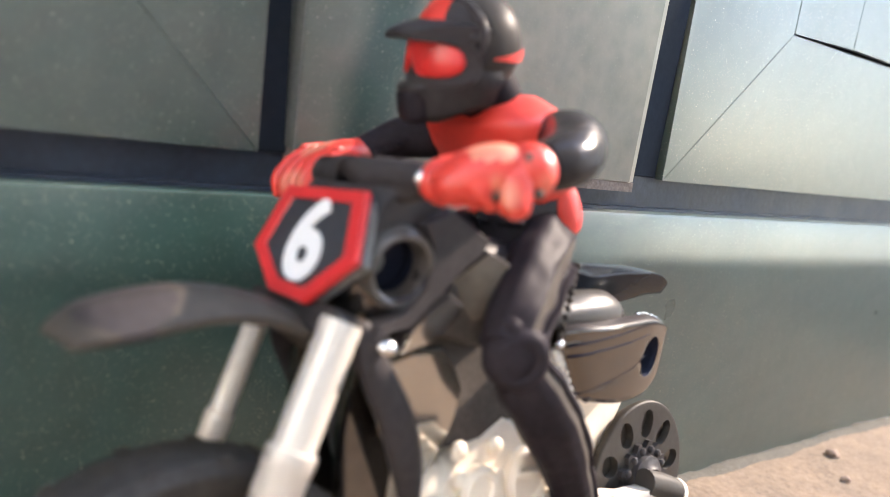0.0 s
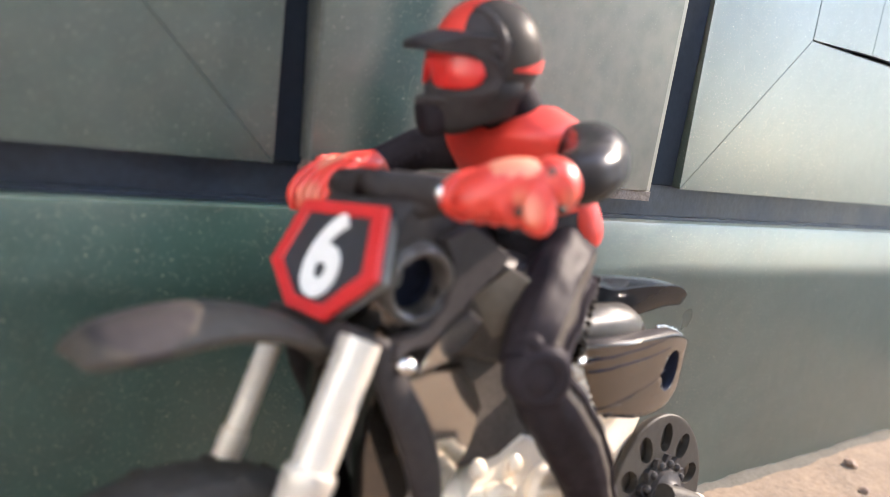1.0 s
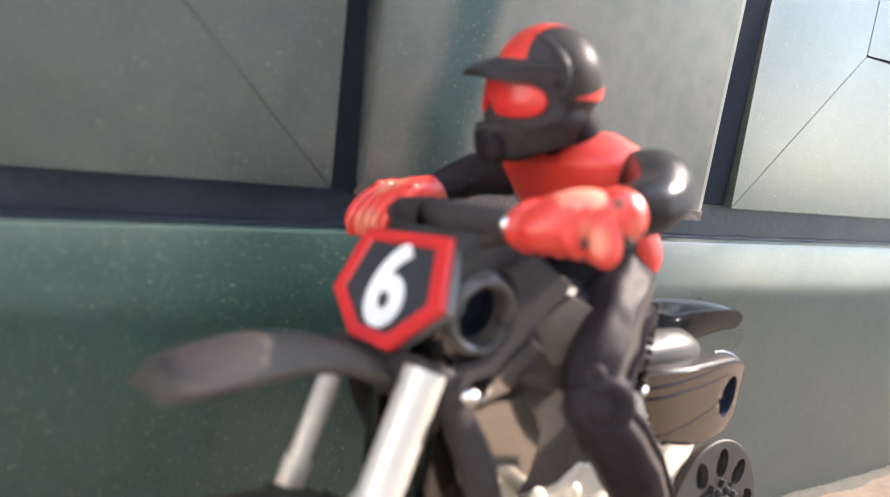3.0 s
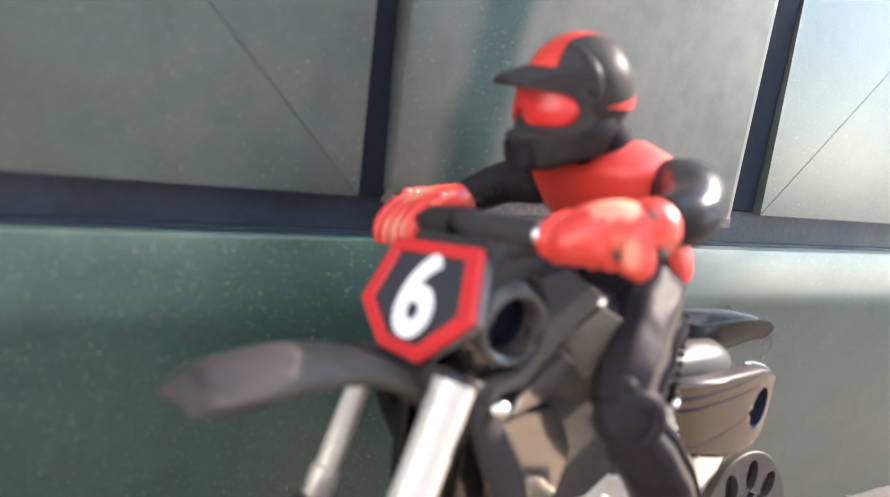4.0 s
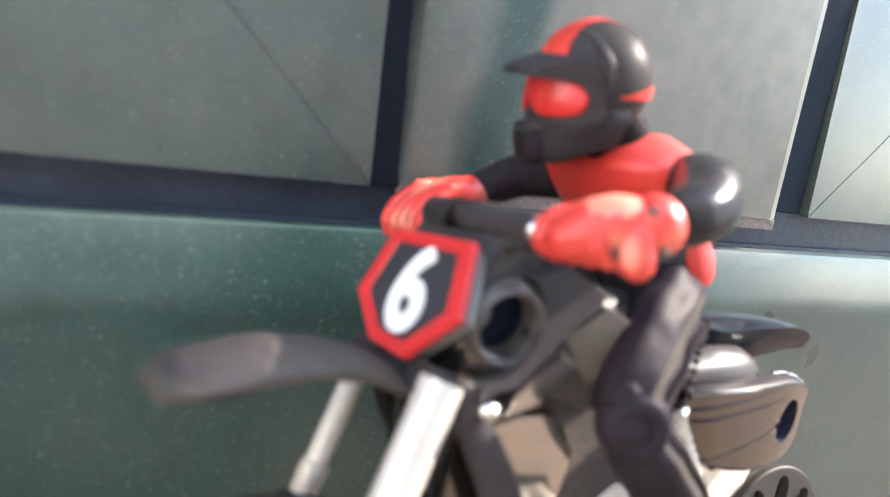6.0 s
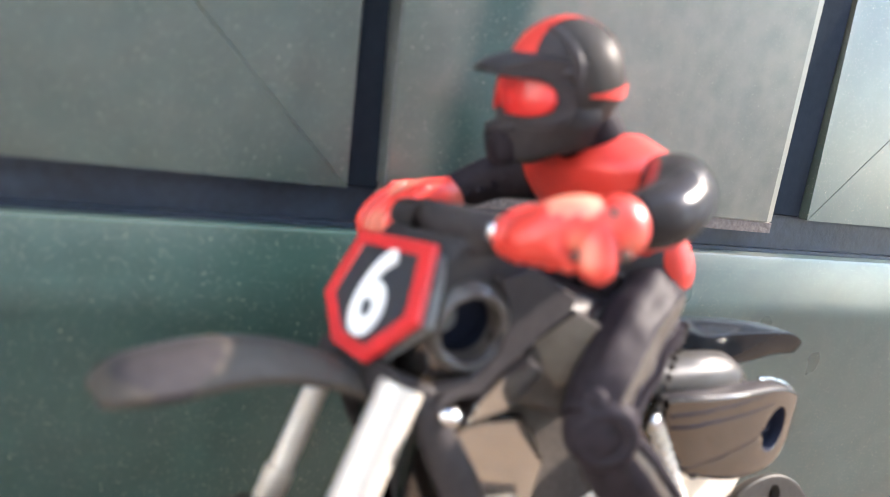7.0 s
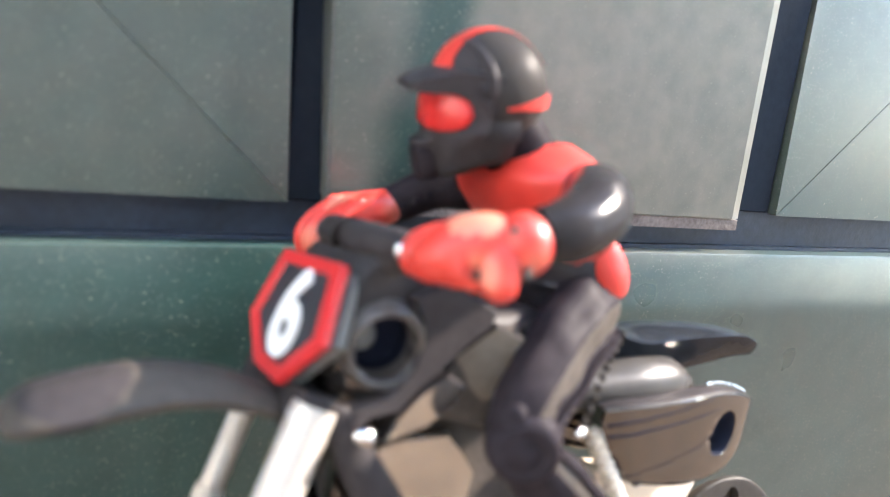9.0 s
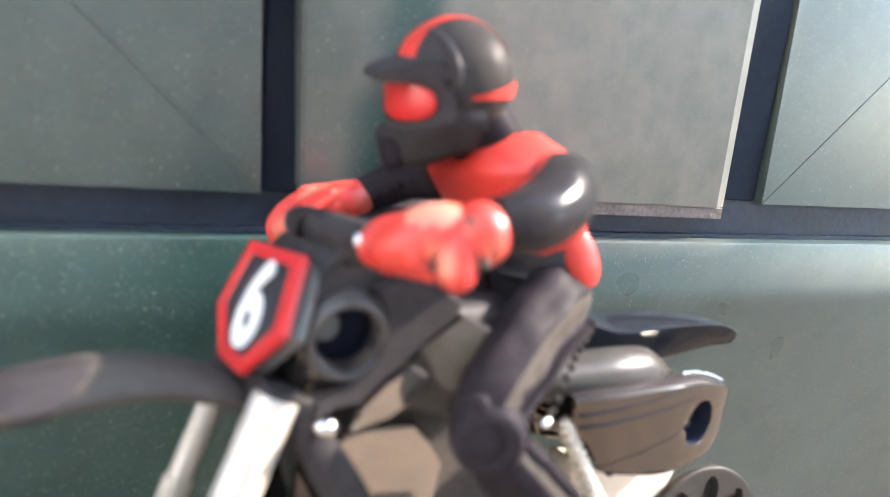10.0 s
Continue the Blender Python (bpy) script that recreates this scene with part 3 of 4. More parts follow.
def build_body():
    # mask and shroud behind the plate
    bm = bmesh.new()
    loft(bm, [(61, 0, 119.5, 9, 8), (58.5, 0, 120, 13.0, 11.0), (52, 0, 120.5, 15.2, 12.6), (45, 0, 119.5, 15.4, 12.8), (38, 0, 118.5, 14.4, 12), (30, 0, 118, 13.0, 10.6), (15, 0, 118, 11.5, 9), (2, 0, 117, 9, 6)], seg=28, power=0.7)
    bm.normal_update()
    # top faces painted black, as shade where a bright glint would lie
    for f in bm.faces:
        f.material_index = 1 if f.calc_center_median().z > 122 and f.calc_center_median().x < 44 else 0
    tank = part("tank", bm, [SMOKE, PITCH], bike, "smoked chrome tank and duct cowl")
    for s in (1, -1):
        bm = bmesh.new()
        lathe(bm, [(5.9, -9), (5.9, 6)], pose(52.6, 15.6 * s, 121.6, -98 * s, 0, -8 * s), 40)
        cut(tank, bm, HOLE)
    for s in (1, -1):
        duct = tagged(new("air_duct"))
        duct.parent = bike
        at = pose(52.6, 15.6 * s, 121.6, -98 * s, 0, -8 * s)
        bm = bmesh.new()
        lathe(bm, [(8.6, -3.4), (8.0, -1.2), (7.4, -0.2), (6.9, 0.2), (6.3, 0.0), (6.0, -0.6), (5.85, -1.4), (5.8, -5.5)], at, 36, caps=False)
        part("duct_ring", bm, RING, duct, "scuffed brown-black moulded ring")
        bm = bmesh.new()
        lathe(bm, [(2.7, -3.0), (2.7, 0.6), (2.3, 1.0), (1.2, 1.1), (0.3, 0.8)], pose(53.8, 7.4 * s, 122.8, -90 * s, 0, 0), 28)
        part("duct_pin", bm, BOSS, duct, "pale grey round pin end inside the duct")
        # shroud wing
        bm = bmesh.new()
        slab(bm, [(55.5, 103), (48, 105.2), (37.4, 104.8), (33.0, 100.5), (29, 95), (29.5, 86), (34, 74), (40, 66), (47, 67), (52, 88)], 10.0 * s, 14.0 * s, 1.4)
        undercut(bm, s, 104, 0.22)
        part("shroud", bm, MIRROR, bike, "dark mirror-like side shroud", sharp=50)
        bm = bmesh.new()
        tube(bm, [(60.5, 14 * s, 110.5, 2.4), (57.6, 15 * s, 103, 3.6), (51, 15 * s, 92, 4.2), (46, 14 * s, 81, 4.0), (43.5, 13 * s, 72, 2.6)], flat=0.5, seg=16)
        part("frame_rail", bm, PITCH, bike, "matt black frame rail")
        bm = bmesh.new()
        slab(bm, [(59, 104), (53, 100), (46, 84), (47, 66), (58, 72), (60, 88)], 7.0 * s, 11.0 * s, 1.2)
        undercut(bm, s, 100, 0.06)
        part("lower_shroud", bm, SMOKE, bike, "smoked brown lower shroud", sharp=50)
        bm = bmesh.new()
        tube(bm, [(56.4, 17.6 * s, 107.3, 1.5), (57.4, 18.2 * s, 107.6, 1.7), (58.4, 18.0 * s, 107.9, 1.5)], seg=14, steps=2)
        part("bolt", bm, STEEL, bike, "bright round bolt head")
        bm = bmesh.new()
        slab(bm, [(45, 114), (32, 122), (19, 125), (12, 118), (15, 108), (28, 104), (42, 108)], 10.5 * s, 14.4 * s, 1.6)
        part("tank_panel", bm, BROWN, bike, "brown-black tank flank", sharp=50)
        bm = bmesh.new()
        slab(bm, [(39.6, 117.6), (34.8, 121.8), (30.4, 125.6), (24.0, 122.6), (19.0, 118.4), (22.5, 111.6), (30.8, 109.8), (35.2, 113.6)], 13.0 * s, 16.4 * s, 0.8)
        undercut(bm, s, 119, 0.16)
        for v in bm.verts:
            v.co.y -= s * 0.28 * (v.co.x - 30)
        shaded_tops(bm)
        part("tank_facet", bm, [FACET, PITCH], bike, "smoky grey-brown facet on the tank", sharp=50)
        bm = bmesh.new()
        slab(bm, [(51.6, 104.6), (50.2, 109.2), (45.9, 113.6), (40.4, 116.9), (36.0, 114.2), (38.0, 110.6), (43.5, 106.6)], 11.0 * s, 16.2 * s, 0.8)
        undercut(bm, s, 110, 0.2)
        shaded_tops(bm)
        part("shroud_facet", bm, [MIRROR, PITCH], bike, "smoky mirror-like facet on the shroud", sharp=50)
        bm = bmesh.new()
        slab(bm, [(48.4, 131.0), (41.4, 133.8), (30.0, 127.8), (31.8, 124.9), (35.7, 122.7), (41.2, 118.2), (46.5, 114.4), (50.6, 110.8), (55.6, 110.2), (59.4, 108.4), (58.6, 111.4), (52.5, 113.2), (47.6, 117.6), (45.9, 123.0), (46.4, 127.4)], 12.0 * s, 17.0 * s, 0.5)
        part("frame_plate", bm, PITCH, bike, "satin black frame plate beside the duct", sharp=40)
    # cowl under the handlebar
    bm = bmesh.new()
    slab(bm, [(60, 127), (58.5, 134), (55, 137.5), (45, 137.5), (37, 133), (38, 127)], -13.5, 13.5, 1.6)
    part("bar_cowl", bm, DARK, bike, "grey-brown cowl under the handlebar", sharp=35)
    # radiator and down tube between the shrouds
    bm = bmesh.new()
    box(bm, 8, 50, -9, 9, 80, 112, 1.5)
    part("radiator", bm, BROWN, bike, "brown-black radiator block")
    bm = bmesh.new()
    tube(bm, [(58, 0, 112, 5.5), (54, 0, 98, 5), (48, 0, 78, 4.5), (40, 0, 60, 4)], seg=14)
    part("down_tube", bm, DARK, bike)
    # seat and tail
    bm = bmesh.new()
    poly = [(-1, 0.74), (-0.97, 0.82), (-0.5, 0.95), (0, 1.0), (0.5, 0.95), (0.97, 0.82), (1, 0.74), (0.84, 0.2), (0.5, -0.7), (0.36, -0.95), (0, -1), (-0.36, -0.95), (-0.5, -0.7), (-0.84, 0.2)]
    facet(bm, [(16, 0, 120, 7, 5), (0, 0, 118, 9, 6), (-16, 0, 112.6, 10, 6.6), (-30, 0, 113.0, 9.6, 6.0), (-44, 0, 113.4, 8.6, 5.0), (-55, 0, 113.2, 7.0, 3.8), (-62, 0, 112.0, 5.2, 2.6), (-66.0, 0, 110.8, 3.0, 1.6), (-67.2, 0, 110.2, 1.2, 0.8)], poly)
    # pale grey flank by the tip paints the ground's reflection on the black tail
    for f in bm.faces:
        c = f.calc_center_median()
        if c.x < -36 and len(f.verts) == 4 and abs(c.y) > 0.6 and 106 < c.z < 115.6 and abs(f.normal.y) > 0.5:
            f.material_index = 1
    part("tail_fender", bm, [TAIL, BOSS], bike, "glossy black seat and upswept tail")
    bm = bmesh.new()
    loft(bm, [(6, 0, 108, 12.6, 6.0), (-6, 0, 107.6, 14.4, 6.8), (-16, 0, 107.8, 14.9, 7.4), (-26, 0, 107.2, 13.6, 7.0), (-33, 0, 105.8, 10.8, 5.4), (-38, 0, 104.0, 6.6, 3.2), (-40, 0, 103.2, 2.5, 1.2)], seg=40, power=0.92)
    part("tail_cowl", bm, DOME, bike, "satin grey-brown domed cowl under the tail")


def build_silencers():
    for s in (1, -1):
        sil = tagged(new("side_panel"), "dark mirror-like side panel with an oval outlet")
        sil.parent = bike
        bm = bmesh.new()
        rows = [(0, 12.2, 98, 4.4, 8.2), (-5, 12.4, 97, 6.4, 10), (-14, 12.2, 96, 7.2, 11), (-26, 11.6, 95.2, 7.4, 12), (-36, 11, 95, 6.8, 12), (-44, 10.2, 94.6, 5.8, 10.8), (-50, 9.6, 95, 4.6, 8.4), (-54, 9.2, 96.6, 3, 5), (-55.6, 9, 97.8, 1.2, 2)]
        curve = spline(rows, 5)

        def flank(v, k):
            # how far the skin stands out at the height v (-1 to 1), k of the way back: two ribs and a groove that climb and fade
            fade = max(0.0, 1 - k / 0.62) ** 0.7
            ribs = sum(math.exp(-((v - v0 - v1 * k) / 0.085) ** 2) for v0, v1 in ((0.16, 0.62), (0.50, 0.50)))
            dent = math.exp(-((v - (-1.02 + 2.1 * k)) / 0.05) ** 2) * max(0.0, 1 - k / 0.52) ** 0.5
            return (1 - abs(v) ** (36 if v > 0 else 10)) ** 0.5 * (0.74 + 0.26 * v) + 0.03 * fade * ribs - 0.09 * dent

        loops = []
        heights = [math.sin(math.pi * (q / 48 - 0.5)) * 0.995 for q in range(49)]
        for q, (x, y, z, w, h) in enumerate(curve):
            k = q / (len(curve) - 1)
            ring = [(flank(v, k), v) for v in heights] + [(-0.9, 0.8), (-1.0, 0.0), (-0.9, -0.8)]
            loops.append([bm.verts.new((x + 0.62 * min(0.0, z + h * b - 101) * (1 - k) ** 3, s * (y + w * a), z + h * b)) for a, b in ring])
        ring_faces(bm, loops)
        bm.normal_update()
        # upper faces turned black: painted shade along the panel's top
        for f in bm.faces:
            if abs(f.normal.z) > 0.55 and f.calc_center_median().z > 98:
                f.material_index = 1
        body = part("panel_body", bm, [CHROME, PITCH], sil, sharp=35)
        at = pose(-39.6, 14.4 * s, 95.6, -98 * s, 0, 8 * s) @ Matrix.Rotation(radians(14 * s), 4, "Z") @ Matrix.Diagonal((0.98, 1.05, 1, 1))
        bm = bmesh.new()
        lathe(bm, [(5.5, -4), (5.5, 6)], at, 40)
        cut(body, bm, HOLE)
        bm = bmesh.new()
        lathe(bm, [(5.9, -5), (5.9, -3.4), (5.2, -3.6), (0.4, -3.6)], at, 40)
        part("outlet_recess", bm, HOLE, sil, "blue-black oval outlet")
        for v0, v1, k0, k1, wide in ((-0.86, 0.10, 0.08, 0.50, 0.34), (0.20, 0.62, 0.02, 0.50, 0.42), (0.50, 0.84, 0.02, 0.44, 0.38), (-0.90, -0.78, 0.10, 0.55, 0.22)):
            line = []
            for q in range(11):
                k, v = k0 + (k1 - k0) * q / 10, v0 + (v1 - v0) * q / 10
                x, y, z, w, h = curve[round(k * (len(curve) - 1))]
                z += h * v
                line.append((x + 0.62 * min(0.0, z - 101) * (1 - k) ** 3, s * (y + w * flank(v, k) - 0.1), z, wide * (1 - 0.6 * q / 10)))
            bm = bmesh.new()
            tube(bm, line, seg=6, steps=2)
            part("panel_groove", bm, HOLE, sil, "dark moulded groove")
        bm = bmesh.new()
        rng = random.Random(8)
        tube(bm, [(-36 - 1.05 * k, (12.4 - 0.12 * k) * s, 106.9 - 0.016 * k * k + 0.25 * rng.random(), 0.2 + 0.4 * rng.random()) for k in range(17)], seg=6, steps=1)
        part("worn_edge", bm, STEEL, sil, "bright chipped edge")
        bm = bmesh.new()
        blob(bm, (-13, 14.6 * s, 87.6), (1.4, 1.2, 1.4), seg=12, rows=8)
        part("panel_pin", bm, DARK, sil)


def build_rear():
    # drilled disc, hub and swing arm
    cx, cz, R = -57.0, 53.6, 24.2
    disc = tagged(new("rear_disc"), "grey-brown drilled disc with oval holes")
    disc.parent = bike
    bm = bmesh.new()
    at = side_axis(cx, 3.2, cz)
    # the web between ten oval holes, as a grid in angle and radius
    n_hole, r_mid = 10, 17.3
    def hole_pt(k, a):
        c = 2 * math.pi * k / n_hole + 0.2
        u, v = 3.1 * math.cos(a), 4.4 * math.sin(a)
        return ((r_mid + v) * math.cos(c) - u * math.sin(c), (r_mid + v) * math.sin(c) + u * math.cos(c))
    for y in (0.0, 2.4):
        for k in range(n_hole):
            c0 = 2 * math.pi * (k - 0.5) / n_hole + 0.2
            c1 = 2 * math.pi * (k + 0.5) / n_hole + 0.2
            cell = []
            m = 24
            for j in range(m):
                a = 2 * math.pi * j / m
                u, v = math.cos(a), math.sin(a)
                q = max(abs(u), abs(v))
                u, v = u / q, v / q
                c = (c0 + c1) / 2 + u * (c1 - c0) / 2
                r = r_mid + (v * (R - 1.0 - r_mid) if v > 0 else v * (r_mid - 10.5))
                cell.append((r * math.cos(c), r * math.sin(c)))
            big = [bm.verts.new(at @ Vector((*p, y))) for p in cell]
            small = [bm.verts.new(at @ Vector((*hole_pt(k, 2 * math.pi * j / m), y))) for j in range(m)]
            for j in range(m):
                bm.faces.new((big[j], big[(j + 1) % m], small[(j + 1) % m], small[j]))
            if y == 0.0:
                deep = [bm.verts.new(at @ Vector((*hole_pt(k, 2 * math.pi * j / m), 2.4))) for j in range(m)]
                for j in range(m):
                    bm.faces.new((small[j], small[(j + 1) % m], deep[(j + 1) % m], deep[j]))
    lathe(bm, [(R - 1.0, 0.0), (R - 0.3, 0.1), (R, 0.6), (R, 1.9), (R - 0.3, 2.3), (R - 1.0, 2.4)], at, 60, caps=False)
    lathe(bm, [(10.6, 0.0), (10.6, 2.4)], at, 40, caps=False)
    bmesh.ops.remove_doubles(bm, verts=bm.verts, dist=0.02)
    part("disc_plate", bm, GREY, disc, sharp=35)
    bm = bmesh.new()
    lathe(bm, [(R - 1.2, -0.6), (R - 1.2, -1.4)], at, 40)
    part("disc_back", bm, FENDER, disc)
    bm = bmesh.new()
    at2 = side_axis(cx, 5.6, cz)
    prof = []
    for j in range(56):
        a = 2 * math.pi * j / 56
        r = 12.6 if j % 4 < 2 else 10.6
        prof.append((r * math.cos(a), r * math.sin(a)))
    loops = [[bm.verts.new(at2 @ Vector((x, y, h))) for x, y in prof] for h in (-2.0, 1.6)]
    ring_faces(bm, loops)
    part("sprocket", bm, DARK, disc, "matt black toothed sprocket", smooth=False)
    bm = bmesh.new()
    lathe(bm, [(8.5, 1.6), (8.2, 3.0), (6.0, 3.6), (5.0, 5.0)], at2, 28)
    part("hub", bm, DARK, disc)
    for i in range(14):
        a = 2 * math.pi * i / 14
        bm = bmesh.new()
        blob(bm, at2 @ Vector((10.0 * math.cos(a), 10.0 * math.sin(a), 1.9)), (1.3, 1.0, 1.3), seg=8, rows=6)
        part("chain_roller", bm, DARK, disc)
    for s in (1, -1):
        arm = tagged(new("swing_arm"), "cream plastic swing arm with a black axle block")
        arm.parent = bike
        bm = bmesh.new()
        slab(bm, [(2, 66), (2, 54), (-40, 45), (-66, 44), (-69, 48), (-66, 54), (-40, 56)], 9.0 * s, 14.5 * s, 1.4)
        part("arm", bm, CREAM, arm, sharp=35)
        bm = bmesh.new()
        tube(bm, [(-50, 11.5 * s, 56.5, 4.0), (-60, 12 * s, 53.0, 4.2), (-66, 12.5 * s, 50.5, 4.2)], seg=18, round_ends=False)
        part("axle_block", bm, GREY, arm, "grey axle block")
        bm = bmesh.new()
        lathe(bm, [(4.3, -1), (4.3, 0.8), (3.4, 0.8), (3.2, -0.6), (0.4, -0.6)], pose(-66.3, 12.6 * s, 50.4, 0, -110, 0), 20)
        part("axle_cap", bm, CREAM, arm, sharp=30)
    bm = bmesh.new()
    slab(bm, [(-12, 86), (-50, 80), (-38, 62), (-28, 60), (-14, 66)], -6, 2.6, 0.8)
    part("subframe", bm, CREAM, bike, "cream plastic subframe", sharp=35)


def build_spring():
    bm = bmesh.new()
    a, b = Vector((0.4, 13.6, 99.8)), Vector((-14.0, 13.6, 75.0))
    d = (b - a).normalized()
    u = d.orthogonal().normalized()
    v = d.cross(u)
    rows = []
    n = 11 * 12
    for i in range(n + 1):
        k = i / n
        ang = 2 * math.pi * 11 * k
        p = a + (b - a) * k + (u * math.cos(ang) + v * math.sin(ang)) * 1.6
        rows.append((*p, 0.7))
    tube(bm, rows, seg=8, steps=1, side=tuple(d))
    tube(bm, [(*a, 1.5), (*b, 1.5)], seg=12, steps=1)
    part("shock_spring", bm, CREAM, bike, "cream coil shock spring", sharp=60)


def build_engine():
    engine = tagged(new("engine"), "cream moulded engine with ribbed covers")
    engine.parent = bike
    bm = bmesh.new()
    loft(bm, [(44, 0, 66, 6, 7), (36, 0, 66, 10, 11), (20, 0, 65, 12, 13), (4, 0, 65, 11, 11), (-6, 0, 65, 7, 7)], power=0.7)
    part("crankcase", bm, CREAM, engine)
    bm = bmesh.new()
    slab(bm, [(34, 70), (29, 77), (20, 81), (12, 85), (4, 82), (2, 72)], -8, 10.5, 2.0)
    part("cylinder", bm, CREAM, engine, sharp=35)
    for x, z, r in ((4.6, 70, 7.6), (22, 70, 6.0), (34, 64, 7.0)):
        bm = bmesh.new()
        lathe(bm, [(r, -3), (r, 1.8), (r - 1, 3), (r - 2.2, 3), (r - 2.6, 2.2), (0.3, 2.4)], side_axis(x, 11.0, z), 28)
        part("engine_cover", bm, CREAM, engine, sharp=30)
    bm = bmesh.new()
    tube(bm, [(10, 13.5, 72, 1.0), (3, 14.2, 71, 1.2), (-4, 13.5, 69.5, 1.0)], seg=10)
    part("cover_rib", bm, CREAM, engine)
    for x, z in ((28, 80), (16, 79), (27, 73)):
        bm = bmesh.new()
        blob(bm, (x, 11, z), (2.4, 1.6, 2.4), seg=14, rows=8)
        part("cover_bolt", bm, CREAM, engine)


def build_handlebar():
    bar = tagged(new("handlebar"), "black handlebar with a thick crossbar pad")
    bar.parent = bike
    bm = bmesh.new()
    tube(bm, [(41, -35, 137, 2.2), (44.5, -24, 138.5, 2.3), (53, -10, 136, 2.4), (54, 0, 134, 2.4), (53, 10, 136, 2.4), (47, 24, 139.5, 2.4), (45, 33, 138, 2.4)], seg=14)
    part("bar", bm, PITCH, bar)
    bm = bmesh.new()
    tube(bm, [(51, -13.5, 139.5, 3.2), (52, 0, 139.5, 3.8), (51, 17, 139.5, 3.4)], seg=16)
    part("bar_pad", bm, PITCH, bar, "matt black bar pad")
    bm = bmesh.new()
    blob(bm, (53.4, 19.4, 139.4), (1.3, 1.3, 1.9), (0, 15, 0), 14, 10)
    part("brake_lever", bm, STEEL, bar, "bright metal lever")
    for s in (1, -1):
        bm = bmesh.new()
        tube(bm, [(54, 8 * s, 128, 3), (54, 9 * s, 134, 3)], seg=12)
        part("bar_clamp", bm, GREY, bar)


build_front_wheel()
build_forks()
build_plate()
build_fender()
build_body()
build_silencers()
build_rear()
build_spring()
build_engine()
build_handlebar()


# ---- the rider doll: one mesh ----
def limb(bm, rows, profile, steps=4, side=(0, 1, 0), flip=1, strips=(), fine=1, folds=0.0):
    """A limb through rows of (x, y, z, radius) with a moulded section: profile of (out, ahead). fine: points on each side of the section;
    folds: how uneven the skin is; strips: rows of (side of the section, slot). Returns the faces of the strips with their slots."""
    done = len(bm.faces)
    ring = []
    for (a0, b0), (a1, b1) in zip(profile, profile[1:] + profile[:1]):
        ring += [(a0 + (a1 - a0) * k / fine, b0 + (b1 - b0) * k / fine) for k in range(fine)]
    pts = spline(rows, steps)
    loops = []
    n = len(pts)
    for i, q in enumerate(pts):
        c, r = Vector(q[:3]), max(q[3], 0.05)
        d = (Vector(pts[min(i + 1, n - 1)][:3]) - Vector(pts[max(i - 1, 0)][:3])).normalized()
        u = (Vector(side) - d * d.dot(Vector(side))).normalized()
        v = d.cross(u) * flip
        loop = []
        for a, b in ring:
            out = u * a + v * b
            at = c + out * r
            if folds:
                at += out * folds * (noise.noise(Vector((at.x * 0.13, at.y * 0.13, at.z * 0.17))) + 0.25 * noise.noise(at * 0.3))
            loop.append(bm.verts.new(at))
        loops.append(loop)
    ring_faces(bm, loops)
    bm.faces.ensure_lookup_table()
    sides, m = dict(strips), len(ring)
    return [(bm.faces[done + i], sides[i % m // fine]) for i in range((n - 1) * m) if i % m // fine in sides]


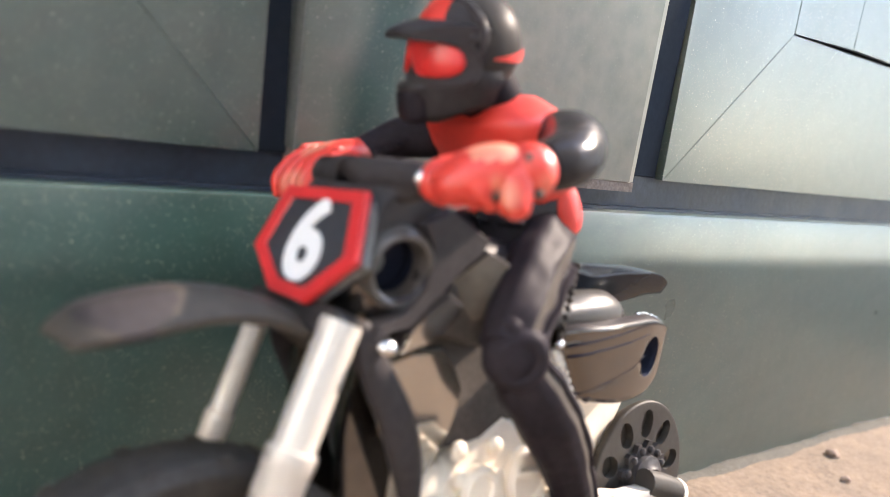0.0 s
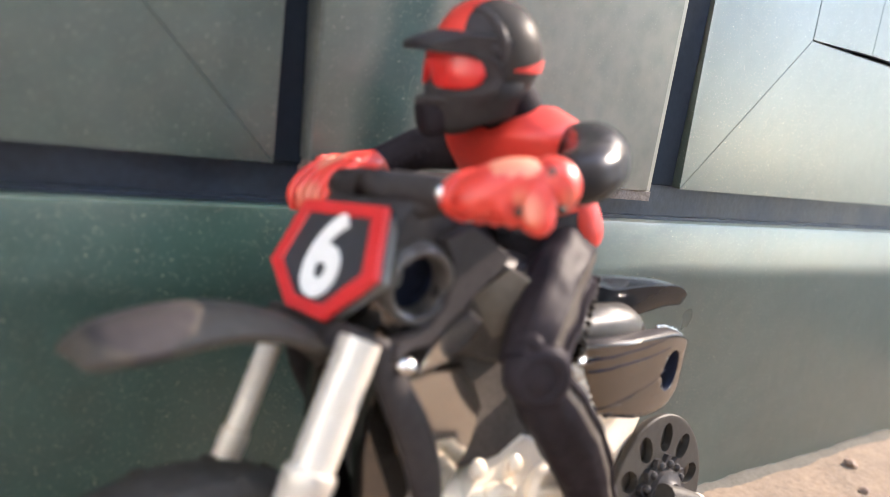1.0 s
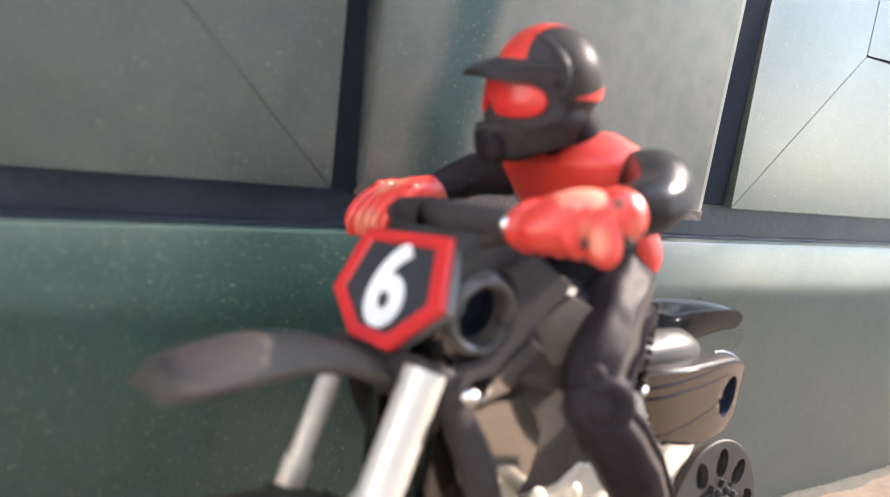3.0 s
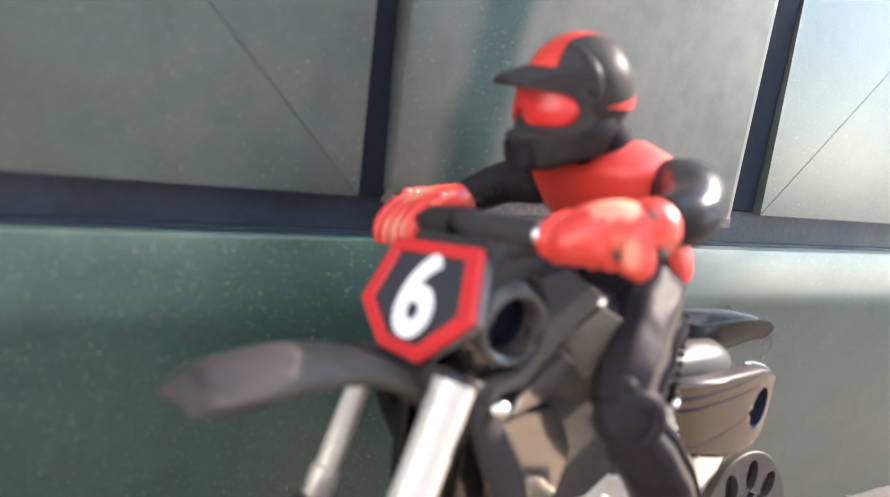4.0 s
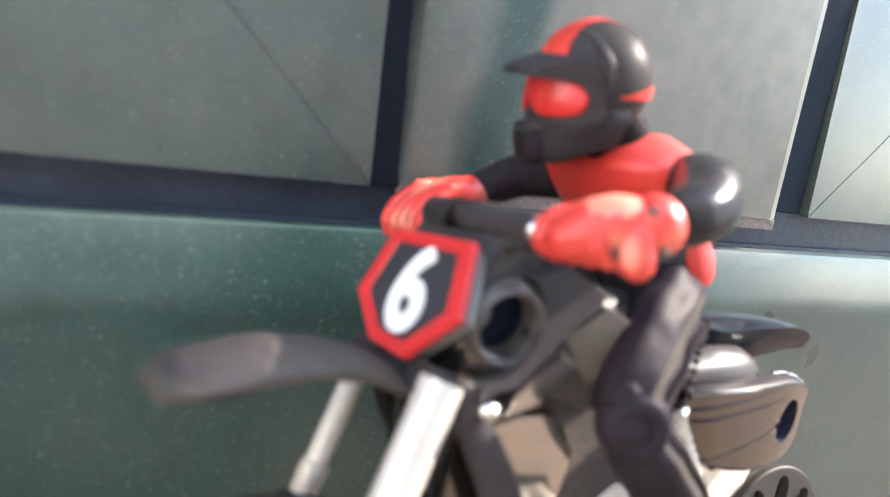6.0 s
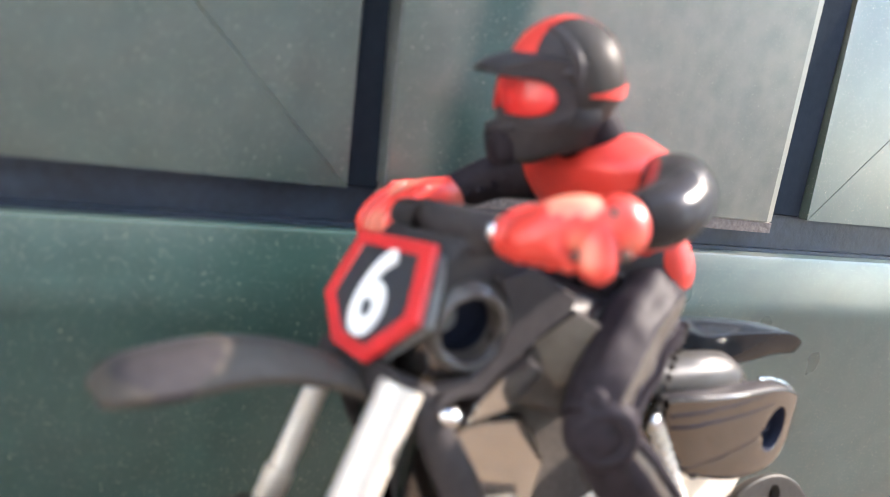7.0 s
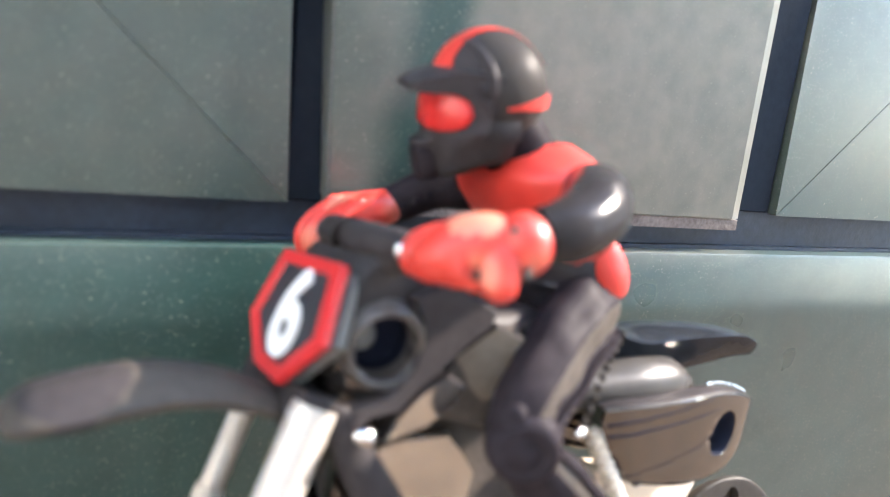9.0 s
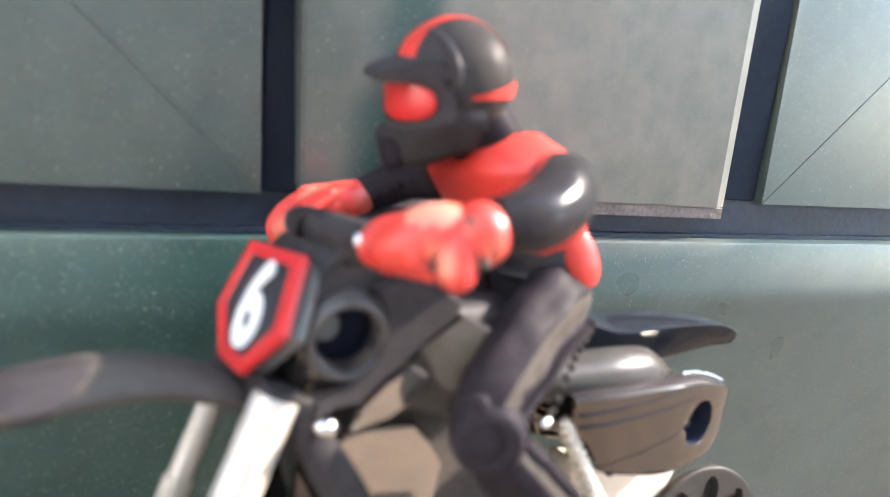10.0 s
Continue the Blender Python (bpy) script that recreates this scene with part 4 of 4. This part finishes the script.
def build_rider():
    bm = bmesh.new()
    n = 0
    mats = [BLACK, RED, GOGGLE, DARK, SUIT, HELMET, GLOVE, SHELL, TAN, STEEL, BROWN, SLEEVE]
    head = pose(26.3, 1.9, 169.6, -8.0, 0.0, -20.0)     # x out of the face, y to its left
    H = lambda x, y, z: head @ Vector((x, y, z))
    RX, RY, RZ = 11.9, 11.3, 11.9

    def hblob(c, r, turn=(0, 0, 0), power=1.0, seg=20, rows=12):
        before = len(bm.verts)
        blob(bm, c, r, turn, seg, rows, power)
        bm.verts.ensure_lookup_table()
        for v in list(bm.verts)[before:]:
            v.co = head @ v.co

    # shell with a rolled rim below; smoked behind the side ridge, satin in front
    loops = []
    for q in range(25):
        p = radians(4 + 128 * q / 24)
        loops.append([bm.verts.new(H(RX * math.sin(p) * math.cos(a), RY * math.sin(p) * math.sin(a), RZ * math.cos(p))) for a in (2 * math.pi * j / 48 for j in range(48))])
    for k, z in ((0.79, -8.6), (0.72, -8.8), (0.64, -8.2)):
        loops.append([bm.verts.new(H(RX * k * math.cos(a), RY * k * math.sin(a), z)) for a in (2 * math.pi * j / 48 for j in range(48))])
    ring_faces(bm, loops)
    bm.faces.ensure_lookup_table()
    back = head.inverted()
    for f in bm.faces:
        c = back @ f.calc_center_median()
        f.material_index = 7 if c.x < 0.6 + 0.34 * max(0.0, c.z) and c.z < 10.6 else 5
    n = len(bm.faces)
    # face lining, chin bar, mouth guard
    hblob((2.2, 0, -8.6), (9.2, 8.6, 7.0), (0, 4, 0), 0.85, 24, 14)
    n = paint(bm, n, 3)
    loops = []
    for j in range(41):
        q = -1 + 2 * j / 40
        a = radians(116 * q)
        front = max(0.0, math.cos(a))
        col = []
        for z, r in ((-8.4, 10.6), (-8.8, 11.7), (-10.4, 12.2), (-12.8, 12.2), (-13.8, 11.2), (-16.4, 10.6), (-17.8, 9.2), (-18.0, 6.0)):
            jut = 1 + 0.06 * front ** 6 * (1 if z < -9 else 0.4)
            rise = 3.9 * (1 - front) + 1.6 * max(0.0, -math.cos(a))
            col.append(bm.verts.new(H(0.2 + r * jut * math.cos(a), 0.86 * r * math.sin(a), z + rise)))
        loops.append(col)
    ring_faces(bm, loops, closed=False, caps=False)
    n = paint(bm, n, 3)
    hblob((11.4, 0, -14.6), (2.6, 4.8, 4.0), (0, 14, 0), 0.6, 24, 14)
    n = paint(bm, n, 4)
    tube(bm, [(*H(11.2, -5.4, -10.6), 0.7), (*H(13.3, -3.0, -11.2), 0.85), (*H(13.8, 0, -11.3), 0.9), (*H(13.3, 3.0, -11.2), 0.85), (*H(11.2, 5.4, -10.6), 0.7)], seg=10)
    n = paint(bm, n, 5)
    # frame round the goggles
    loops = []
    for j in range(45):
        q = -1 + 2 * j / 44
        a = radians(84 * q)
        h = 5.7 * max(0.0, 1 - abs(q) ** 6) ** 0.5
        col = []
        for k, r in ((-1.0, 0.94), (-0.98, 1.03), (-0.78, 1.08), (-0.62, 1.06), (0.0, 1.03), (0.62, 1.06), (0.78, 1.08), (0.98, 1.03), (1.0, 0.94)):
            col.append(bm.verts.new(H(RX * r * math.cos(a), RY * r * math.sin(a), -4.6 + k * h)))
        loops.append(col)
    ring_faces(bm, loops, closed=False, caps=False)
    n = paint(bm, n, 5)
    # ridge over the side of the shell, small pivot under the visor
    for s in (1, -1):
        rows = []
        for x, z, r in ((6.4, 8.8, 0.5), (4.4, 7.4, 0.9), (2.6, 4.6, 1.2), (1.7, 1.4, 1.2), (1.9, -1.6, 0.7)):
            y = RY * math.sqrt(max(0.0, 1 - (x / RX) ** 2 - (z / RZ) ** 2)) * 0.985
            rows.append((*H(x, s * y, z), r))
        tube(bm, rows, seg=12)
        hblob((3.6, 10.9 * s, 0.8), (1.5, 0.9, 1.3), seg=14, rows=10)
    n = paint(bm, n, 5)
    # visor: a wedge, thick at the root
    loops = []
    for x, z, w, thick in spline([(1.0, 4.9, 11.3, 5.6), (6.5, 4.8, 11.5, 5.6), (11, 3.9, 10.9, 4.7), (14.0, 2.8, 10.2, 3.8), (15.8, 1.9, 9.4, 2.8), (16.9, 1.2, 8.4, 2.0), (17.4, 0.8, 7.2, 1.2)], 4):
        top = [(y, z - 1.9 * (y / w) ** 2 * (1 - x / 30)) for y in np.linspace(-w, w, 15)]
        under = [(y * 0.96, zz - thick * (1 - 0.25 * (y / w) ** 2)) for y, zz in reversed(top)]
        loops.append([bm.verts.new(H(x - 0.010 * y * y, y, zz)) for y, zz in top + under])
    ring_faces(bm, loops)
    n = paint(bm, n, 5)
    # goggles: a curved band with a nose notch
    loops = []
    for j in range(49):
        q = -1 + 2 * j / 48
        a = radians(67 * q)
        mid, h = -4.3, 3.9 * max(0.0, 1 - abs(q) ** 4.5) ** 0.5
        low = mid - h + 3.6 * math.exp(-(a / 0.17) ** 2)
        top = mid + h
        col = []
        for z, r in ((low - 0.1, 1.0), (low, 1.09), (low + 0.5, 1.125), ((low + top) / 2, 1.135), (top - 0.5, 1.115), (top, 1.05)):
            col.append(bm.verts.new(H(RX * r * math.cos(a), RY * r * math.sin(a), z)))
        loops.append(col)
    ring_faces(bm, loops, closed=False, caps=False)
    n = paint(bm, n, 2)
    # crown stripe, wide over the visor, and side flashes
    loops = []
    for j in range(26):
        a = radians(17 + 135 * j / 25)
        w = 2.7 + 4.2 * max(0.0, 1 - j / 15) ** 1.2
        row = []
        for y in np.linspace(-w, w, 9):
            k = 1.015 * math.sqrt(max(0.0, 1 - (y / RY) ** 2))
            row.append(bm.verts.new(H(RX * k * math.cos(a), y, RZ * k * math.sin(a))))
        loops.append(row)
    ring_faces(bm, loops, closed=False, caps=False)
    for s in (1, -1):
        loops = []
        for j in range(16):
            a = radians(97 + 60 * j / 15)
            half = 0.25 + 1.45 * j / 15
            row = []
            for q in (-1, -0.33, 0.33, 1):
                z = -2.7 + 0.13 * j + q * half
                k = (1.018 + 0.035 * (j / 15) ** 3) * math.sqrt(max(0.0, 1 - (z / RZ) ** 2))
                row.append(bm.verts.new(H(RX * k * math.cos(a), s * RY * k * math.sin(a), z)))
            loops.append(row)
        ring_faces(bm, loops, closed=False, caps=False)
    n = paint(bm, n, 1)
    # neck
    tube(bm, [(12, 2, 150, 7.4), (17, 2, 157, 7.6), (22, 2, 163, 7.2)], seg=20, steps=3)
    n = paint(bm, n, 4)
    # vest: boxy chest, collar falling to the front
    loops = []
    for x, z, dep, w, tilt in spline([(3.6, 135.5, 9.6, 11.6, 0.0), (4.6, 137.5, 10.4, 13.0, 0.0), (7.0, 143, 11.6, 15.8, -0.02), (10.0, 149, 12.4, 18.0, -0.06), (12.0, 153.4, 12.0, 18.2, -0.14), (13.2, 156.4, 10.8, 16.4, -0.28), (14.4, 158.6, 9.6, 12.4, -0.40), (15.6, 160.0, 8.8, 9.4, -0.48), (16.2, 159.6, 7.6, 8.2, -0.5)], 4):
        ring = []
        for j in range(36):
            a = 2 * math.pi * j / 36
            f = lambda q: math.copysign(abs(q) ** 0.66, q)
            dx, dy = dep * f(math.cos(a)), w * f(math.sin(a))
            ring.append(bm.verts.new((x + dx, dy, z + tilt * (dx if dx > 0 else 0.12 * dx) - 0.0042 * dy * dy * max(0.0, (z - 152) / 8))))
        loops.append(ring)
    ring_faces(bm, loops)
    n = paint(bm, n, 1)
    # belt with its buckle
    tube(bm, [(0, 0, 122, 10.0), (0.8, 0, 128.5, 10.4), (2.8, 0, 137.0, 11.0)], seg=24, steps=2, flat=1.15)
    tube(bm, [(8.5, -9, 130.5, 1.2), (11.6, 0, 130.8, 1.4), (8.5, 9, 130.5, 1.2), (0, 13, 129.8, 1.2)], seg=10)
    blob(bm, (6.5, 11.5, 130.5), (1.6, 1.4, 2.0), seg=12, rows=8)
    n = paint(bm, n, 0)
    # left arm: round shoulder and bent elbow
    limb(bm, [(9.6, 13.0, 150.6, 5.6), (11.2, 18.0, 150.2, 6.5), (14.6, 23.6, 150.0, 6.5), (19.8, 28.8, 148.2, 6.7), (25.6, 32.2, 146.2, 6.2), (31.0, 33.8, 144.8, 5.6), (36, 33.6, 143.8, 4.8)],
         [(math.cos(a), math.sin(a)) for a in (2 * math.pi * j / 24 for j in range(24))], steps=5)
    blob(bm, (9, -14.5, 151), (9.5, 8.0, 7.5))
    n = paint(bm, n, 11)
    # right arm, slim, with moulded guards
    tube(bm, [(16, -17, 150, 6.0), (21, -23.5, 148.6, 5.2), (27, -27.6, 145.0, 4.6), (33, -29.0, 142.0, 4.2)], seg=20)
    for k in range(6):
        blob(bm, (19 + 2.3 * k, -19.0 - 1.6 * k, 153.2 - 1.55 * k), (1.6, 2.2, 1.2), (0, 35, 20 * k), 12, 8, 0.8)
        blob(bm, (21 + 2.0 * k, -16.6 - 1.7 * k, 149.6 - 1.4 * k), (0.8, 0.8, 0.8), seg=8, rows=6)
    n = paint(bm, n, 4)
    # left glove: cuff, back of the hand, four fingers round the grip, thumb
    blob(bm, (39.2, 33.4, 142.6), (5.3, 5.5, 5.5), (0, 10, 0), 28, 18)
    n = paint(bm, n, 6)
    tube(bm, [(40.5, 31.6, 142.6, 4.6), (44.0, 29.4, 142.2, 5.2), (47.8, 26.6, 140.6, 5.2), (50.6, 23.6, 139.0, 4.2)], seg=28, flat=1.15, steps=6)
    # paler tan red on the upper faces of the fist
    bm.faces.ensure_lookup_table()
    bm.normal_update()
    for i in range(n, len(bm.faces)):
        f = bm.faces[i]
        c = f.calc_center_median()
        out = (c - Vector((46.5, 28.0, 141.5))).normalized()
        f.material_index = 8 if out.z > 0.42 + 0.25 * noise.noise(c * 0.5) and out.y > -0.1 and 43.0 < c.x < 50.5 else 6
    n = len(bm.faces)
    for k in range(4):
        tube(bm, [(46.8 - 0.9 * k, 21.2 + 3.2 * k, 143.2 - 0.25 * k, 1.8), (51.2 - 1.0 * k, 20.6 + 3.3 * k, 141.2, 2.1), (52.2 - 1.0 * k, 20.8 + 3.3 * k, 138.2, 2.1), (48.8 - 0.8 * k, 21.4 + 3.3 * k, 136.2, 1.8)], seg=14)
    n = paint(bm, n, 6)
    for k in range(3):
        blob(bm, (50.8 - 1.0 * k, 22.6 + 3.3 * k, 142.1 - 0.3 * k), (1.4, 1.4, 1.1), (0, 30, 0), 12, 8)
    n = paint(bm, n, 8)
    limb(bm, [(43.4, 32.6, 142.4, 2.6), (43.6, 33.8, 140.4, 3.4), (44.0, 34.6, 137.6, 3.3), (44.3, 35.0, 135.4, 2.9), (44.5, 35.2, 134.2, 2.0), (44.6, 35.2, 133.6, 0.7)],
         [(math.cos(a), math.sin(a)) for a in (2 * math.pi * j / 20 for j in range(20))], side=(1, 0, 0))
    n = paint(bm, n, 6)
    # right glove: a wedge with slanting finger ridges
    tube(bm, [(29.5, -28.6, 142.8, 3.6), (32, -29.0, 142.8, 4.4), (36.5, -30.2, 141.6, 4.7), (41.5, -31.2, 138.8, 4.2), (45.0, -31.8, 135.6, 2.8)], seg=20, flat=1.35)
    for k in range(5):
        tube(bm, [(33.0 - 0.3 * k, -36.2 + 2.7 * k, 145.0 - 0.2 * k, 1.0), (38.5 - 0.4 * k, -36.8 + 2.7 * k, 144.0, 1.5), (44.2 - 0.4 * k, -37.2 + 2.8 * k, 140.6, 1.65), (47.6 - 0.4 * k, -37.2 + 2.8 * k, 136.4, 1.6), (47.4 - 0.3 * k, -37.0 + 2.8 * k, 132.6, 1.2)], seg=12)
        blob(bm, (40.6 - 0.4 * k, -36.9 + 2.75 * k, 144.2), (1.7, 1.1, 1.0), (0, 25, 0), 10, 8)
    blob(bm, (31.0, -28.4, 143.6), (3.0, 4.2, 4.0), (0, 20, 0), 18, 12)
    n = paint(bm, n, 6)
    # dark brown dots in the creases of both gloves
    for x, y, z, r in ((42.6, 36.0, 145.0, 1.0), (47.4, 33.0, 137.6, 0.9), (40.8, 37.6, 138.6, 1.0), (37.0, -27.0, 144.0, 1.0), (40.8, -27.6, 142.2, 0.8)):
        blob(bm, (x, y, z), (r, r * 0.9, r), seg=12, rows=8)
    n = paint(bm, n, 10)
    # red tail of the vest over the hip
    for s in (1, -1):
        limb(bm, [(1.6, 10.6 * s, 141.0, 3.4), (-0.6, 11.4 * s, 137.0, 4.2), (-2.4, 11.8 * s, 133.0, 4.3), (-3.4, 11.6 * s, 129.6, 3.6), (-3.7, 11.4 * s, 128.4, 2.0)],
             [(0.62 * math.cos(a), math.copysign(abs(math.sin(a)) ** 0.8, math.sin(a))) for a in (2 * math.pi * j / 20 for j in range(20))])
    n = paint(bm, n, 1)
    # legs and boots: moulded section with a flat flank and a seam behind it
    thigh = [(-0.25, 1.0), (0.30, 1.0), (0.40, 0.95), (0.86, 0.32), (0.90, 0.20), (0.84, -0.16), (0.70, -0.52), (0.72, -0.60), (0.90, -0.66), (0.88, -0.84), (0.62, -0.90), (0.2, -0.98), (-0.4, -0.9), (-0.9, -0.3), (-0.8, 0.5)]
    shin = [(0.0, 1.0), (0.36, 0.90), (0.62, 0.62), (0.92, 0.30), (0.98, -0.15), (0.86, -0.50), (0.94, -0.62), (0.80, -0.84), (0.3, -0.96), (-0.3, -0.96), (-0.8, -0.5), (-0.9, 0.2), (-0.55, 0.8)]
    for s in (1, -1):
        # brown flank strips paint the ground's sheen onto the black legs
        sheen_faces = limb(bm, [(-1.0, 7.5 * s, 126, 7.6), (5.0, 11.0 * s, 124.6, 7.9), (13.0, 15.4 * s, 121.0, 7.7), (20.5, 19.6 * s, 116.4, 7.2), (26.5, 22.6 * s, 111.4, 6.9), (29.5, 24.4 * s, 106, 6.6)], thigh, 8, side=(0, s, 0), flip=s, strips=((4, 10), (5, 10)), fine=3, folds=0.7)
        blob(bm, (28.8, 24.4 * s, 105.2), (7.0, 5.6, 6.8), seg=24, rows=14)
        sheen_faces += limb(bm, [(26.0, 24.4 * s, 101.5, 6.0), (19.4, 23.6 * s, 94.5, 7.0), (10.8, 22.0 * s, 86.5, 7.2), (2.0, 19.8 * s, 77.2, 6.4), (-5.5, 17.6 * s, 68, 5.6), (-8.5, 17.4 * s, 60, 5.8)], shin, 8, side=(0, s, 0), flip=s, strips=((4, 10),), fine=3, folds=0.6)
        limb(bm, [(-12, 17.6 * s, 56, 3.0), (-8, 18 * s, 56, 4.8), (2, 18.5 * s, 54.5, 4.8), (12, 19.5 * s, 53.5, 4.2), (18, 20 * s, 53, 3.0), (20, 20 * s, 53, 1.2)], [(1.1 * math.cos(a), math.sin(a)) for a in (2 * math.pi * j / 16 for j in range(16))], side=(0, s, 0))
        knee = pose(30.6, 28.9 * s, 104.4, -98 * s, 0, -28 * s)
        lathe(bm, [(7.2, -4), (6.6, -1.0), (5.6, 0.3), (4.4, 0.6), (3.3, 0.0), (2.5, -1.3), (1.7, -1.7), (0.3, -1.5)], knee, 32)
        blob(bm, (31.4, 25.4 * s, 109.4), (2.4, 3.2, 4.2), (0, 20, 25 * s), 18, 12, 0.8)
        # folds over the knee and down the thigh
        for x, y, z, dx, dz, r in ((19.0, 25.6, 113.8, 6.5, -4.4, 0.9), (14.0, 22.2, 118.4, 5.0, -4.6, 0.8), (20.0, 27.2, 109.0, 7.0, -1.2, 1.0), (17.6, 27.0, 99.6, 6.0, 2.6, 0.9), (9.0, 25.6, 90.6, 4.4, 5.0, 0.8)):
            tube(bm, [(x, (y - 0.6) * s, z, r * 0.4), (x + dx * 0.5, (y + 0.7) * s, z + dz * 0.35, r), (x + dx, (y + 1.2) * s, z + dz, r * 0.4)], seg=10)
        n = paint(bm, n, 4)
        for f, slot in sheen_faces:
            f.material_index = slot
        for x, y, z, r in spline([(-5.0, 14.2, 121, 1), (2.0, 18.4, 117.2, 1), (8.5, 22.4, 113.0, 1), (14.5, 25.8, 107.8, 1)], 3):
            blob(bm, (x, y * s, z), (0.8, 0.8, 0.9), seg=8, rows=6)
        for k in range(7):
            blob(bm, (9.5 - 2.6 * k, 26.0 * s - 0.7 * s * k, 92.5 - 4.4 * k), (1.4, 1.1, 1.5), seg=8, rows=6)
        n = paint(bm, n, 7)
        blob(bm, (17.6, 28.0 * s, 106.8), (1.7, 0.9, 0.9), (0, 8, 25 * s), 12, 8, 0.7)
        n = paint(bm, n, 9)
    ob = link("rider_doll", bm, mats, None, sharp=50)
    ob.matrix_world = BIKE
    return tagged(ob, "plastic rider doll, red vest and gloves, black helmet, on toy bike", "doll")


build_rider()


# ---- loose stones ----
def build_pebbles():
    rng = random.Random(4)
    for i in range(26):
        bm = bmesh.new()
        r = 0.6 + 1.5 * rng.random() ** 2
        x, y = rng.uniform(0.16, 0.55), rng.uniform(-0.16, -0.03)
        if i < 2:
            r = (3.6, 2.6)[i]
            x, y = ((0.352, -0.019), (0.327, -0.038))[i]
        bmesh.ops.create_icosphere(bm, subdivisions=2, radius=r)
        for v in bm.verts:
            v.co *= 1 + 0.35 * noise.noise(v.co / r * 1.3 + Vector((i * 7.0, 0, 0)))
            v.co.z *= 0.7
        ob = tagged(link("pebble", bm, STONE), "small brown pebble lying on sandy soil", "pebble", "pebbles on the soil")
        ob.location = (x, y, ground_height(x, y) + r * 0.0003)


build_pebbles()
